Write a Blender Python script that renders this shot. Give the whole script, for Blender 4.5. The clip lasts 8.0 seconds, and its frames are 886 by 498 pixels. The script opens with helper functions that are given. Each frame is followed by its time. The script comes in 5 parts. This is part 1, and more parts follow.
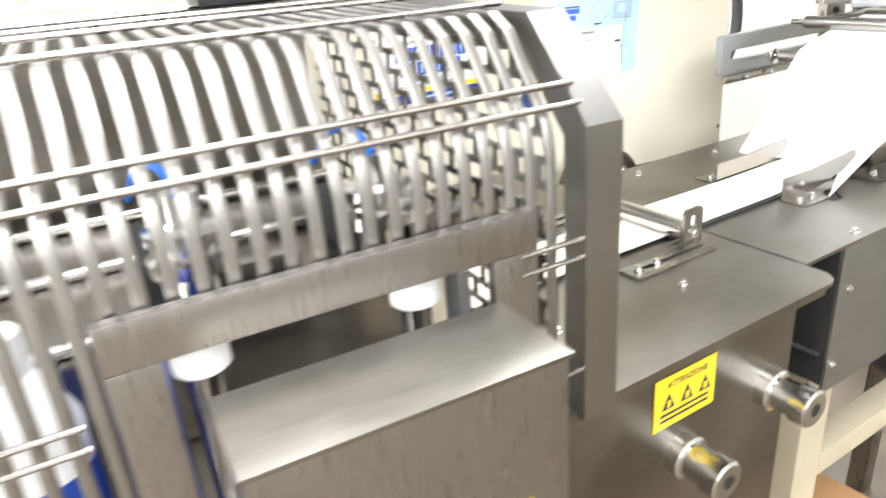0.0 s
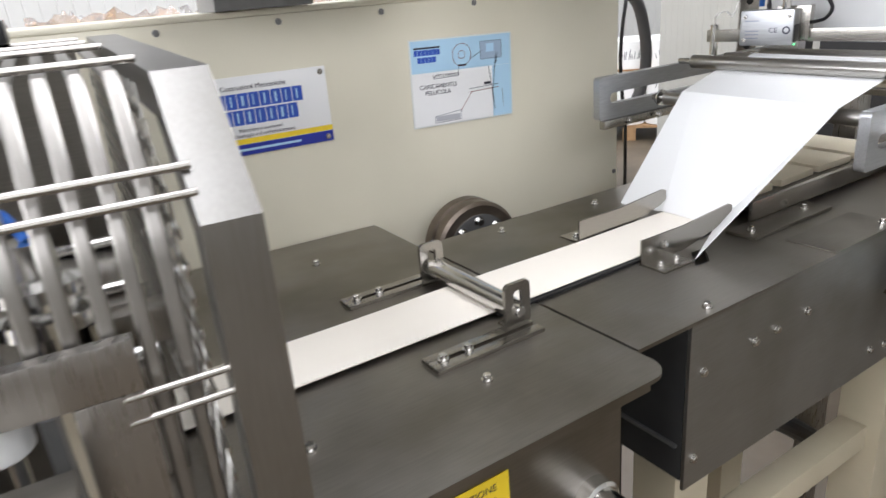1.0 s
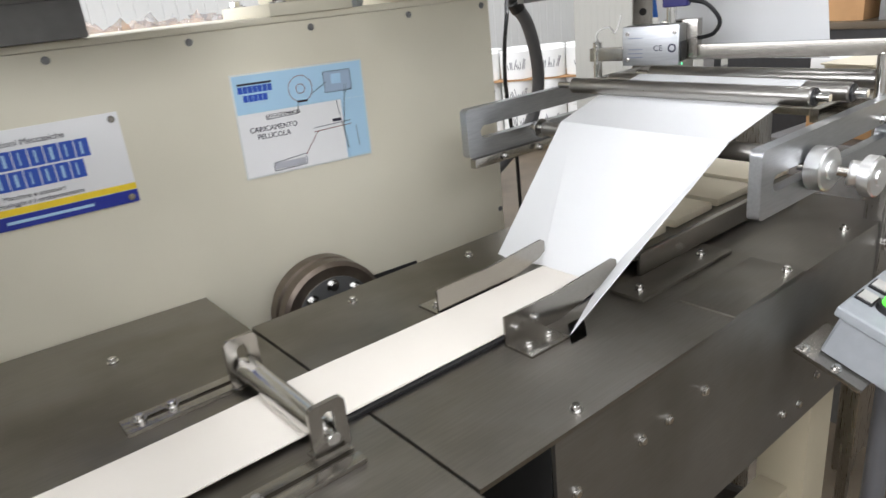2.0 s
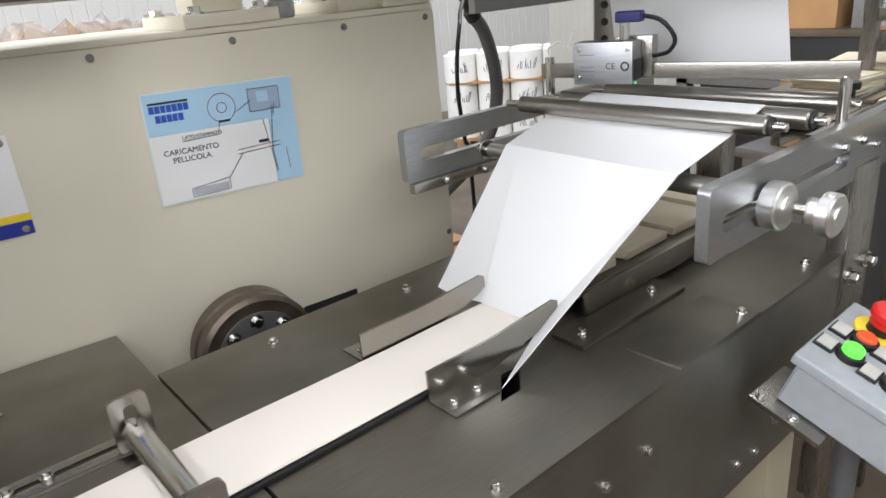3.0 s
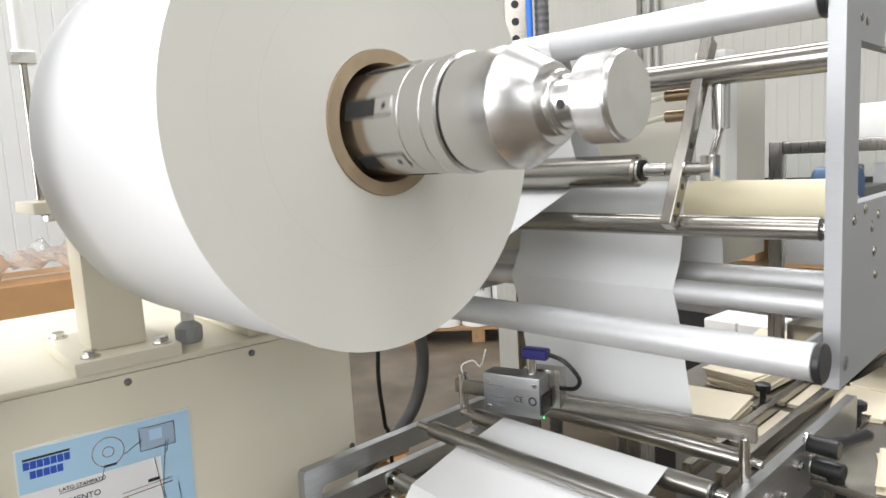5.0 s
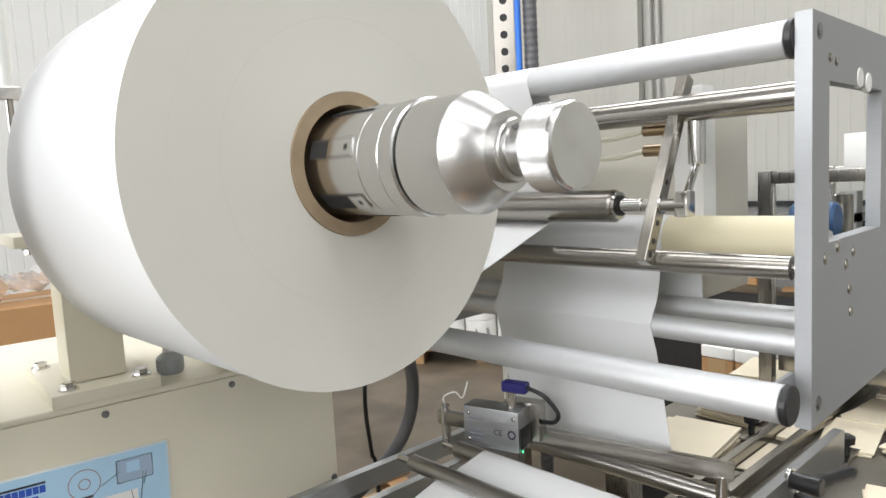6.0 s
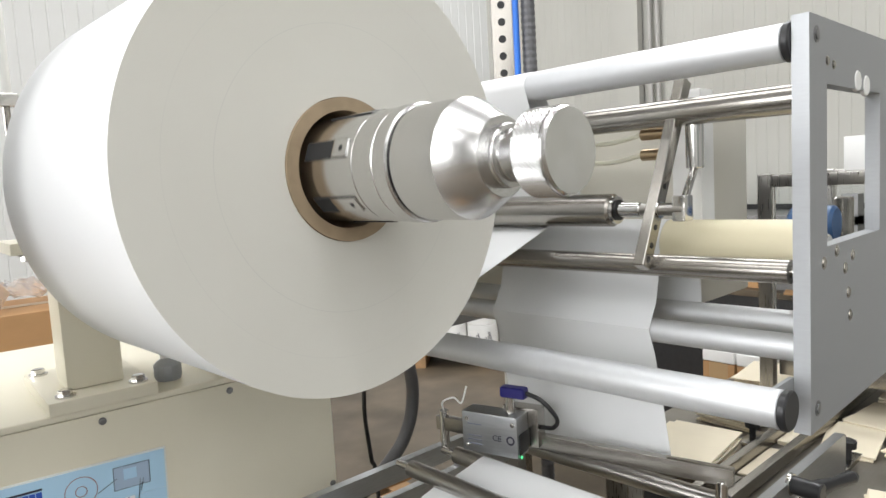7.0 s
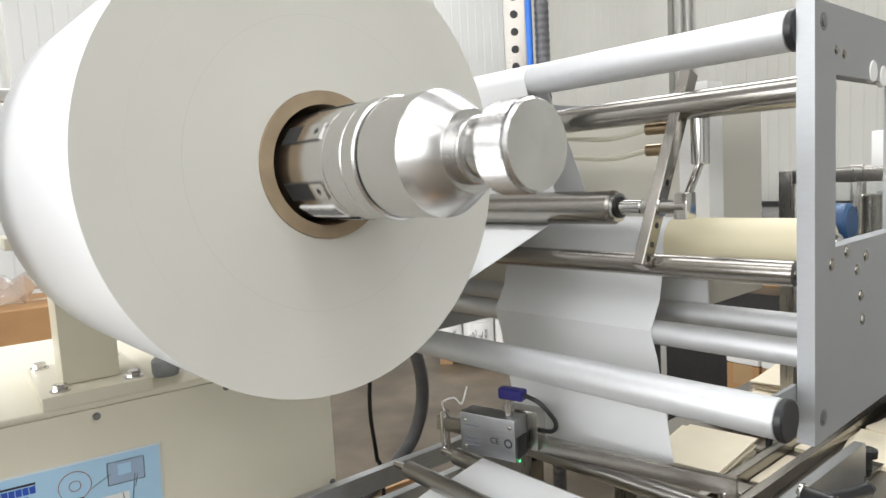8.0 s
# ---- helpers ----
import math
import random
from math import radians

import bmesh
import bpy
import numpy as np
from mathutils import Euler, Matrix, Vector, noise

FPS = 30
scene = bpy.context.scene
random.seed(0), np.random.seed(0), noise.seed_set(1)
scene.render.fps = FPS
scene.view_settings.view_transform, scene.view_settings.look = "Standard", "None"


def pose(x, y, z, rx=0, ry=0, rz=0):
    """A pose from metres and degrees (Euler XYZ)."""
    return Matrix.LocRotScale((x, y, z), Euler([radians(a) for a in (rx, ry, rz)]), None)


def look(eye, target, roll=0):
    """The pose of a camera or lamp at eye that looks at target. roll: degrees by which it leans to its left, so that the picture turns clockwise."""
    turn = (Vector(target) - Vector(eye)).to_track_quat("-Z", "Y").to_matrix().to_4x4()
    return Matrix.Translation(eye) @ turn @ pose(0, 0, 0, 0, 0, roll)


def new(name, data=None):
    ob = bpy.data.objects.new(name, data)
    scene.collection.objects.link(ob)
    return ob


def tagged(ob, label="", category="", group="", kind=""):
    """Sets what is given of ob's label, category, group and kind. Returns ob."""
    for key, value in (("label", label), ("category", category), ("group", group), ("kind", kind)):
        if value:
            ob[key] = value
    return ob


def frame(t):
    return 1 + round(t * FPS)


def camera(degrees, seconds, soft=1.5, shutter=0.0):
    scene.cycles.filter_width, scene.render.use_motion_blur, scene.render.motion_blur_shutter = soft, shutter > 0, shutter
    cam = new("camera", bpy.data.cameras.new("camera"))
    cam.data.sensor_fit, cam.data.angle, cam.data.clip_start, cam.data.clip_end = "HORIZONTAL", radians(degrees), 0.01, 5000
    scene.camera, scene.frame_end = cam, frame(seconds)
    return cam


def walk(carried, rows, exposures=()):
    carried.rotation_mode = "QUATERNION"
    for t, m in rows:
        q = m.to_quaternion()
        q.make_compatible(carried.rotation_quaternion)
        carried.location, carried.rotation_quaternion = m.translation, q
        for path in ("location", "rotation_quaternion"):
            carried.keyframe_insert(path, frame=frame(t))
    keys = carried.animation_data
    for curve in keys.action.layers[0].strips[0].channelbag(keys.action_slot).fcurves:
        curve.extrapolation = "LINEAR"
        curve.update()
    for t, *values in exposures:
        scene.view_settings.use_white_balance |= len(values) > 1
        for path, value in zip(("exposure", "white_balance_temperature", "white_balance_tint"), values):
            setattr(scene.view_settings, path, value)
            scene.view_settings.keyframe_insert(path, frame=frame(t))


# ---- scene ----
cam = camera(65.9, 8.0, 1.5, 0.4)
PATH = [
    (0, (-0.007, -0.066, 1.264), (0.812, 1.581, 0.480), -4.7),
    (0.2, (0.048, -0.062, 1.271), (0.879, 1.579, 0.487), -4.3),
    (0.5, (0.128, -0.059, 1.258), (0.983, 1.588, 0.513), -3.8),
    (0.7, (0.164, -0.064, 1.254), (1.029, 1.587, 0.528), -3.7),
    (1, (0.217, -0.053, 1.254), (1.094, 1.598, 0.543), -4.8),
    (1.2, (0.248, -0.035, 1.255), (1.141, 1.608, 0.546), -4.8),
    (1.5, (0.31, -0.021, 1.27), (1.213, 1.611, 0.547), -5.3),
    (1.7, (0.34, 0.0, 1.269), (1.339, 1.575, 0.548), -4.9),
    (2, (0.4, 0.029, 1.256), (1.423, 1.597, 0.552), -6.2),
    (2.2, (0.42, 0.036, 1.26), (1.468, 1.586, 0.554), -5.8),
    (3.5, (0.521, 0.061, 1.274), (1.595, 1.59, 0.561), -5.1),
    (3.8, (0.531, 0.05, 1.304), (1.631, 1.626, 0.75), -4.5),
    (4, (0.521, 0.062, 1.342), (1.673, 1.619, 0.842), -4.4),
    (4.2, (0.529, 0.065, 1.372), (1.703, 1.629, 0.949), -4.5),
    (4.5, (0.535, 0.073, 1.41), (1.769, 1.609, 1.07), -3.9),
    (4.7, (0.557, 0.072, 1.427), (1.815, 1.601, 1.142), -3.8),
    (5, (0.579, 0.062, 1.446), (1.842, 1.591, 1.187), -3.2),
    (6.5, (0.609, 0.036, 1.463), (1.856, 1.587, 1.27), -3.2),
    (7, (0.611, 0.037, 1.463), (1.856, 1.59, 1.268), -3.3),
    (7.5, (0.62, 0.044, 1.452), (1.86, 1.604, 1.283), -3.2),
    (8, (0.654, 0.026, 1.461), (1.821, 1.637, 1.259), -3.2),
]
walk(cam, [(t, look(eye, target, roll)) for t, eye, target, roll in PATH],
     [(0.0, 1.54, 6400, 11), (0.5, 0.71, 6250, 13), (1.0, 0.21, 6250, 13), (1.5, 0.2, 6250, 13), (2.0, 0.1, 6280, 12), (3.5, -0.15, 6320, 12), (4.0, -0.46, 6320, 12), (4.5, -0.06, 6480, 11), (5.0, 0.0, 6500, 11), (6.5, -0.13, 6500, 10), (8.0, -0.08, 6500, 10)])

# ---- light: daylight from the west door and overhead, plus two added fill lamps ----
world = bpy.data.worlds.new("sky")
scene.world = world
world.use_nodes = True
wn = world.node_tree
sky = wn.nodes.new("ShaderNodeTexSky")
sky.sky_type, sky.sun_disc = "NISHITA", False
sky.sun_elevation, sky.sun_rotation = radians(40), radians(-100)
wn.nodes["Background"].inputs["Strength"].default_value = 0.12
wn.links.new(sky.outputs["Color"], wn.nodes["Background"].inputs["Color"])


def area(name, m, sx, sy, watts, color=(1, 1, 1)):
    la = bpy.data.lights.new(name, "AREA")
    la.shape, la.size, la.size_y, la.energy, la.color = "RECTANGLE", sx, sy, watts, color
    ob = new(name, la)
    ob.matrix_world = m
    return ob


area("daylight_west_door", look((-5.9, 0.8, 2.35), (0, 0.6, 1.3)), 7.5, 4.6, 950, (0.975, 0.985, 1.0))
# Unseen fill added behind the camera to brighten the south-facing fronts.
area("south_fill", look((0.0, -4.85, 3.9), (0.6, 0.6, 1.2)), 9.0, 3.0, 250, (0.975, 0.985, 1.0))
# The third lamp is an added fill for the far rolls and north wall.
for lx, ly, watts in ((-3.2, 0.4, 170), (0.2, 0.4, 170), (4.3, 2.8, 380)):
    area("daylight_overhead", look((lx, ly, 5.85), (lx, ly + 0.001, 0)), 1.3, 6.0, watts, (0.97, 0.985, 1.0))

# ---- materials ----
MATS = {}


def mat(name, color, rough=0.5, metal=0.0, noise_scale=0.0, vary=0.0, bump=0.0, bump_scale=200.0, stretch=None, coat=0.0, rough_vary=0.0,
        stain=0.0, stain_scale=6.0, spec=0.5, emit=None, strength=0.0, trans=0.0, ior=1.45, alpha=1.0, piece=0.0):
    if name in MATS:
        return MATS[name]
    m = bpy.data.materials.new(name)
    m.use_nodes = True
    nt = m.node_tree
    b = nt.nodes["Principled BSDF"]
    b.inputs["Base Color"].default_value = (*color, 1)
    b.inputs["Roughness"].default_value, b.inputs["Metallic"].default_value = rough, metal
    b.inputs["Specular IOR Level"].default_value = spec
    b.inputs["Coat Weight"].default_value = coat
    b.inputs["Transmission Weight"].default_value, b.inputs["IOR"].default_value, b.inputs["Alpha"].default_value = trans, ior, alpha
    if emit:
        b.inputs["Emission Color"].default_value, b.inputs["Emission Strength"].default_value = (*emit, 1), strength
    tc = nt.nodes.new("ShaderNodeTexCoord")
    vec = tc.outputs["Object"]
    if stretch:
        mp = nt.nodes.new("ShaderNodeMapping")
        mp.inputs["Scale"].default_value = stretch
        nt.links.new(vec, mp.inputs["Vector"])
        fine_vec = mp.outputs["Vector"]
    else:
        fine_vec = vec
    col = None
    if vary:
        n = nt.nodes.new("ShaderNodeTexNoise")
        n.inputs["Scale"].default_value, n.inputs["Detail"].default_value = noise_scale, 6
        nt.links.new(fine_vec, n.inputs["Vector"])
        r = nt.nodes.new("ShaderNodeValToRGB")
        r.color_ramp.elements[0].position, r.color_ramp.elements[1].position = 0.3, 0.7
        r.color_ramp.elements[0].color = (*[c * (1 - vary) for c in color], 1)
        r.color_ramp.elements[1].color = (*[min(1, c * (1 + vary)) for c in color], 1)
        nt.links.new(n.outputs["Fac"], r.inputs["Fac"])
        col = r.outputs["Color"]
        if rough_vary:
            rr = nt.nodes.new("ShaderNodeMapRange")
            rr.inputs["To Min"].default_value, rr.inputs["To Max"].default_value = rough - rough_vary, rough + rough_vary
            nt.links.new(n.outputs["Fac"], rr.inputs["Value"])
            nt.links.new(rr.outputs["Result"], b.inputs["Roughness"])
    if stain:
        n2 = nt.nodes.new("ShaderNodeTexNoise")
        n2.inputs["Scale"].default_value, n2.inputs["Detail"].default_value = stain_scale, 4
        nt.links.new(vec, n2.inputs["Vector"])
        r2 = nt.nodes.new("ShaderNodeValToRGB")
        r2.color_ramp.elements[0].position, r2.color_ramp.elements[1].position = 0.42, 0.66
        r2.color_ramp.elements[0].color = (1, 1, 1, 1)
        r2.color_ramp.elements[1].color = (1 - stain, 1 - stain * 1.05, 1 - stain * 1.2, 1)
        nt.links.new(n2.outputs["Fac"], r2.inputs["Fac"])
        mx = nt.nodes.new("ShaderNodeMix")
        mx.data_type, mx.blend_type = "RGBA", "MULTIPLY"
        mx.inputs["Factor"].default_value = 1
        if col is None:
            mx.inputs["A"].default_value = (*color, 1)
        mixa = [s for s in mx.inputs if s.type == "RGBA"]
        if col is not None:
            nt.links.new(col, mixa[0])
        else:
            mixa[0].default_value = (*color, 1)
        nt.links.new(r2.outputs["Color"], mixa[1])
        col = [s for s in mx.outputs if s.type == "RGBA"][0]
    if piece:
        oi = nt.nodes.new("ShaderNodeObjectInfo")
        mr = nt.nodes.new("ShaderNodeMapRange")
        mr.inputs["To Min"].default_value, mr.inputs["To Max"].default_value = 1 - piece, 1 + piece
        nt.links.new(oi.outputs["Random"], mr.inputs["Value"])
        hs = nt.nodes.new("ShaderNodeHueSaturation")
        nt.links.new(mr.outputs["Result"], hs.inputs["Value"])
        if col is None:
            hs.inputs["Color"].default_value = (*color, 1)
        else:
            nt.links.new(col, hs.inputs["Color"])
        col = hs.outputs["Color"]
    if col is not None:
        nt.links.new(col, b.inputs["Base Color"])
    if bump:
        nb = nt.nodes.new("ShaderNodeTexNoise")
        nb.inputs["Scale"].default_value, nb.inputs["Detail"].default_value = bump_scale, 5
        nt.links.new(fine_vec, nb.inputs["Vector"])
        bp = nt.nodes.new("ShaderNodeBump")
        bp.inputs["Strength"].default_value, bp.inputs["Distance"].default_value = bump, 0.002
        nt.links.new(nb.outputs["Fac"], bp.inputs["Height"])
        nt.links.new(bp.outputs["Normal"], b.inputs["Normal"])
    MATS[name] = m
    return m


SHEET = mat("brushed_stainless_sheet", (0.28, 0.262, 0.235), 0.36, 1.0, 30, 0.07, 0.02, 60, (1, 14, 14), rough_vary=0.08, stain=0.38, stain_scale=5)
END_SHEET = mat("satin_guard_end", (0.31, 0.30, 0.285), 0.33, 1.0, 30, 0.05, 0.012, 60, (14, 14, 1), rough_vary=0.05, stain=0.15, stain_scale=8)
SKIRT = mat("satin_stainless_skirt", (0.31, 0.30, 0.28), 0.48, 1.0, 30, 0.06, 0.02, 60, (1, 14, 14), rough_vary=0.05, stain=0.25, stain_scale=6)
SHEET_V = mat("stainless_guard", (0.36, 0.345, 0.325), 0.28, 1.0, 30, 0.04, 0.012, 60, (14, 14, 1), rough_vary=0.03)
GUARD = mat("guard_bar_steel", (0.30, 0.285, 0.265), 0.36, 1.0, 40, 0.06)
STEEL = mat("polished_steel", (0.62, 0.61, 0.59), 0.15, 1.0, 40, 0.06, 0.015, 80, (12, 1, 12), rough_vary=0.04)
DULL = mat("ground_steel", (0.36, 0.34, 0.31), 0.25, 1.0, 30, 0.05, 0.01, 90, (12, 1, 12), rough_vary=0.03)
ROLLER = mat("worn_roller_steel", (0.40, 0.385, 0.36), 0.29, 1.0, 30, 0.05, 0.01, 90, (12, 1, 12), rough_vary=0.03)
TURNED = mat("turned_aluminium", (0.66, 0.655, 0.645), 0.24, 1.0, 60, 0.05, 0.0, 200, (1, 40, 1), rough_vary=0.04)
tn = TURNED.node_tree
tang_node = tn.nodes.new("ShaderNodeTangent")
tang_node.direction_type, tang_node.axis = "RADIAL", "Y"
tn.nodes["Principled BSDF"].inputs["Anisotropic"].default_value = 0.75
tn.links.new(tang_node.outputs["Tangent"], tn.nodes["Principled BSDF"].inputs["Tangent"])
KNURL = mat("knurled_aluminium", (0.76, 0.76, 0.75), 0.34, 1.0, 60, 0.05, 0.05, 300, rough_vary=0.05)
ANOD = mat("anodised_aluminium", (0.62, 0.63, 0.64), 0.55, 0.7, 120, 0.02, 0.03, 500, None, rough_vary=0.04)
PLATE = mat("milled_aluminium_plate", (0.36, 0.37, 0.38), 0.5, 0.6, 60, 0.03, 0.05, 300, (1, 1, 8), rough_vary=0.06)
SIDE = mat("side_plate_aluminium", (0.40, 0.41, 0.42), 0.34, 0.95, 40, 0.08, 0.08, 200, (1, 10, 10), rough_vary=0.06)
CREAM = mat("cream_enamel", (0.71, 0.67, 0.545), 0.38, 0.0, 4, 0.03, 0.06, 350, coat=0.1, stain=0.05, stain_scale=3)
FILM = mat("white_film", (0.78, 0.785, 0.785), 0.48, 0.0, 5, 0.02, 0.03, 12)
FILM_THIN = mat("thin_white_film", (0.76, 0.77, 0.775), 0.42, 0.0, 5, 0.02, 0.05, 10, alpha=0.87)
REEL_SIDE = mat("reel_side", (0.68, 0.67, 0.615), 0.75, 0.0, 3, 0.02, 0.05, 300, stain=0.04, stain_scale=5)
CORE = mat("core_cardboard", (0.34, 0.26, 0.17), 0.85, 0.0, 60, 0.12, 0.2, 200)
KRAFT = mat("kraft_cardboard", (0.42, 0.24, 0.11), 0.85, 0.0, 8, 0.10, 0.1, 200, stain=0.12)
RUBBER_ROLL = mat("cream_rubber", (0.66, 0.60, 0.42), 0.55, 0.0, 6, 0.05, 0.05, 300)
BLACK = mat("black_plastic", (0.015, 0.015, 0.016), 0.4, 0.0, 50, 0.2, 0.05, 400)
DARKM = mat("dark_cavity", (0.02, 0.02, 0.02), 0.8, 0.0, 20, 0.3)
GREYBOX = mat("grey_box_paint", (0.36, 0.38, 0.40), 0.42, 0.0, 80, 0.05, 0.15, 600)
DARKGREY = mat("dark_grey_steel", (0.20, 0.20, 0.20), 0.38, 0.7, 60, 0.08, 0.08, 300)
RED = mat("red_plastic", (0.62, 0.02, 0.02), 0.35, 0.0, 30, 0.06)
YELLOW = mat("yellow_plastic", (0.85, 0.62, 0.03), 0.4, 0.0, 30, 0.04)
GREEN = mat("green_plastic", (0.03, 0.30, 0.10), 0.3, 0.0, 30, 0.05)
GREEN_LIT = mat("green_lamp", (0.10, 0.55, 0.05), 0.3, emit=(0.12, 0.9, 0.08), strength=0.8)
ORANGE = mat("orange_red_plastic", (0.75, 0.10, 0.03), 0.35, 0.0, 30, 0.05)
WHITE = mat("white_plastic", (0.80, 0.80, 0.78), 0.45, 0.0, 20, 0.03)
BLUE = mat("blue_print", (0.03, 0.09, 0.45), 0.4, 0.0, 10, 0.08)
NAVY = mat("navy_print", (0.015, 0.03, 0.28), 0.4, 0.0, 10, 0.05)
CABLE_BLUE = mat("blue_cable", (0.02, 0.14, 0.55), 0.45, 0.0, 20, 0.05)
PURPLE = mat("violet_plug", (0.02, 0.018, 0.14), 0.4, 0.0, 20, 0.05)
GREYCOND = mat("grey_conduit", (0.10, 0.10, 0.105), 0.45, 0.0, 40, 0.08)
PAPER_W = mat("label_white", (0.82, 0.82, 0.82), 0.35, 0.0, 3, 0.02)
PAPER_B = mat("label_light_blue", (0.42, 0.64, 0.82), 0.35, 0.0, 3, 0.05)
INK = mat("label_ink", (0.03, 0.03, 0.05), 0.5, 0.0, 10, 0.1)
INK_G = mat("label_line_ink", (0.20, 0.22, 0.28), 0.5, 0.0, 10, 0.1)
INK_R = mat("label_red_ink", (0.30, 0.06, 0.06), 0.5, 0.0, 10, 0.1)
PACK = mat("cream_paper", (0.78, 0.70, 0.54), 0.8, 0.0, 10, 0.05, 0.1, 300, piece=0.08)
CONCRETE = mat("concrete_floor", (0.115, 0.09, 0.062), 0.42, 0.0, 3, 0.30, 0.2, 60, stain=0.45, stain_scale=2.2)
WALLP = mat("grey_white_partition", (0.40, 0.395, 0.36), 0.55, 0.0, 1.2, 0.05, 0.03, 40, stain=0.08, stain_scale=1.5)
OXIDE = mat("oxidised_steel", (0.20, 0.165, 0.135), 0.38, 0.9, 40, 0.2, 0.15, 200, stain=0.3, stain_scale=25)
FILM_FOLDED = mat("folded_film", (0.80, 0.75, 0.67), 0.42, 0.0, 6, 0.03, 0.03, 12)
WALLM = mat("white_wall_cladding", (0.56, 0.56, 0.54), 0.55, 0.0, 1.2, 0.04, 0.03, 40)
# Unseen ceiling is coloured dark so the steel table reflects less light.
CEILM = mat("dimmed_ceiling", (0.22, 0.20, 0.18), 0.6, 0.0, 1.0, 0.05)
WOOD = mat("pallet_wood", (0.33, 0.20, 0.10), 0.8, 0.0, 20, 0.2, 0.2, 100, (1, 12, 1))
PLASTIC_WRAP = mat("clear_wrap", (0.85, 0.85, 0.86), 0.12, 0.0, 40, 0.05, 0.6, 45, trans=0.75, alpha=0.7)
GLASS = mat("clear_acrylic", (0.9, 0.92, 0.92), 0.05, 0.0, trans=1.0, ior=1.1)
BEIGE_LEG = mat("beige_frame_paint", (0.46, 0.41, 0.30), 0.45, 0.0, 8, 0.05, 0.05, 300, stain=0.12)

# ---- mesh helpers ----


def bm_box(bm, x0, x1, y0, y1, z0, z1, bevel=0.0, seg=2):
    r = bmesh.ops.create_cube(bm, size=1.0)
    vs = r["verts"]
    for v in vs:
        v.co = Vector(((x0 + x1) / 2 + v.co.x * (x1 - x0), (y0 + y1) / 2 + v.co.y * (y1 - y0), (z0 + z1) / 2 + v.co.z * (z1 - z0)))
    if bevel:
        es = list({e for v in vs for e in v.link_edges})
        bmesh.ops.bevel(bm, geom=es, offset=bevel, segments=seg, affect="EDGES", profile=0.7)
    return bm


def box(x0, x1, y0, y1, z0, z1, bevel=0.0, seg=2):
    return bm_box(bmesh.new(), x0, x1, y0, y1, z0, z1, bevel, seg)


def bm_turn(bm, profile, m=Matrix(), n=32, cap=True):
    """A turned solid: profile is (distance along the axis, radius); the axis is local z."""
    rings = []
    for h, r in profile:
        rings.append([bm.verts.new(m @ Vector((r * math.cos(2 * math.pi * k / n), r * math.sin(2 * math.pi * k / n), h))) for k in range(n)])
    for a, b in zip(rings, rings[1:]):
        for k in range(n):
            bm.faces.new((a[k], a[(k + 1) % n], b[(k + 1) % n], b[k]))
    if cap:
        bm.faces.new(rings[0][::-1])
        bm.faces.new(rings[-1])
    return bm


def axis(p, q):
    """A pose at p whose z axis points to q."""
    d = Vector(q) - Vector(p)
    return Matrix.Translation(p) @ d.to_track_quat("Z", "Y").to_matrix().to_4x4()


def rod(p, q, r, n=20, edge=0.0, bm=None):
    bm = bm or bmesh.new()
    L = (Vector(q) - Vector(p)).length
    e = edge or min(r * 0.15, L * 0.2)
    return bm_turn(bm, [(0, r - e), (e, r), (L - e, r), (L, r - e)], axis(p, q), n)


def hexbolt(p, way, r, h, bm=None):
    """Socket-head style screw: washer and a head, standing from p along way."""
    bm = bm or bmesh.new()
    m = axis(p, Vector(p) + Vector(way))
    bm_turn(bm, [(0, r * 1.45), (h * 0.25, r * 1.45)], m, 14)
    bm_turn(bm, [(h * 0.25, r), (h * 0.9, r), (h, r * 0.85)], m, 6 if r > 0.0045 else 12)
    return bm


def finish(bm, name, material, smooth=True):
    bmesh.ops.recalc_face_normals(bm, faces=bm.faces)
    me = bpy.data.meshes.new(name)
    bm.to_mesh(me)
    bm.free()
    me.materials.append(material)
    if smooth:
        me.shade_smooth()
        me.set_sharp_from_angle(angle=radians(24))
    return me


def part(name, bm, material, parent, label="", smooth=True):
    ob = new(name, finish(bm, name, material, smooth))
    ob.parent = parent
    if label:
        tagged(ob, label)
    return ob


def thing(name, label, category, m=Matrix(), group="", kind=""):
    ob = new(name)
    ob.matrix_world = m
    return tagged(ob, label, category, group, kind)


def solid(name, bm, material, label, category="", kind="", group="", m=Matrix(), smooth=True):
    ob = new(name, finish(bm, name, material, smooth))
    ob.matrix_world = m
    return tagged(ob, label, category, group, kind)


def sheet(grid, thick=0.0):
    """A film sheet from rows of points; thick gives it a second skin."""
    bm = bmesh.new()
    vs = [[bm.verts.new(p) for p in row] for row in grid]
    for r0, r1 in zip(vs, vs[1:]):
        for k in range(len(r0) - 1):
            bm.faces.new((r0[k], r0[k + 1], r1[k + 1], r1[k]))
    if thick:
        bmesh.ops.recalc_face_normals(bm, faces=bm.faces)
        bmesh.ops.solidify(bm, geom=list(bm.faces), thickness=thick)
    return bm


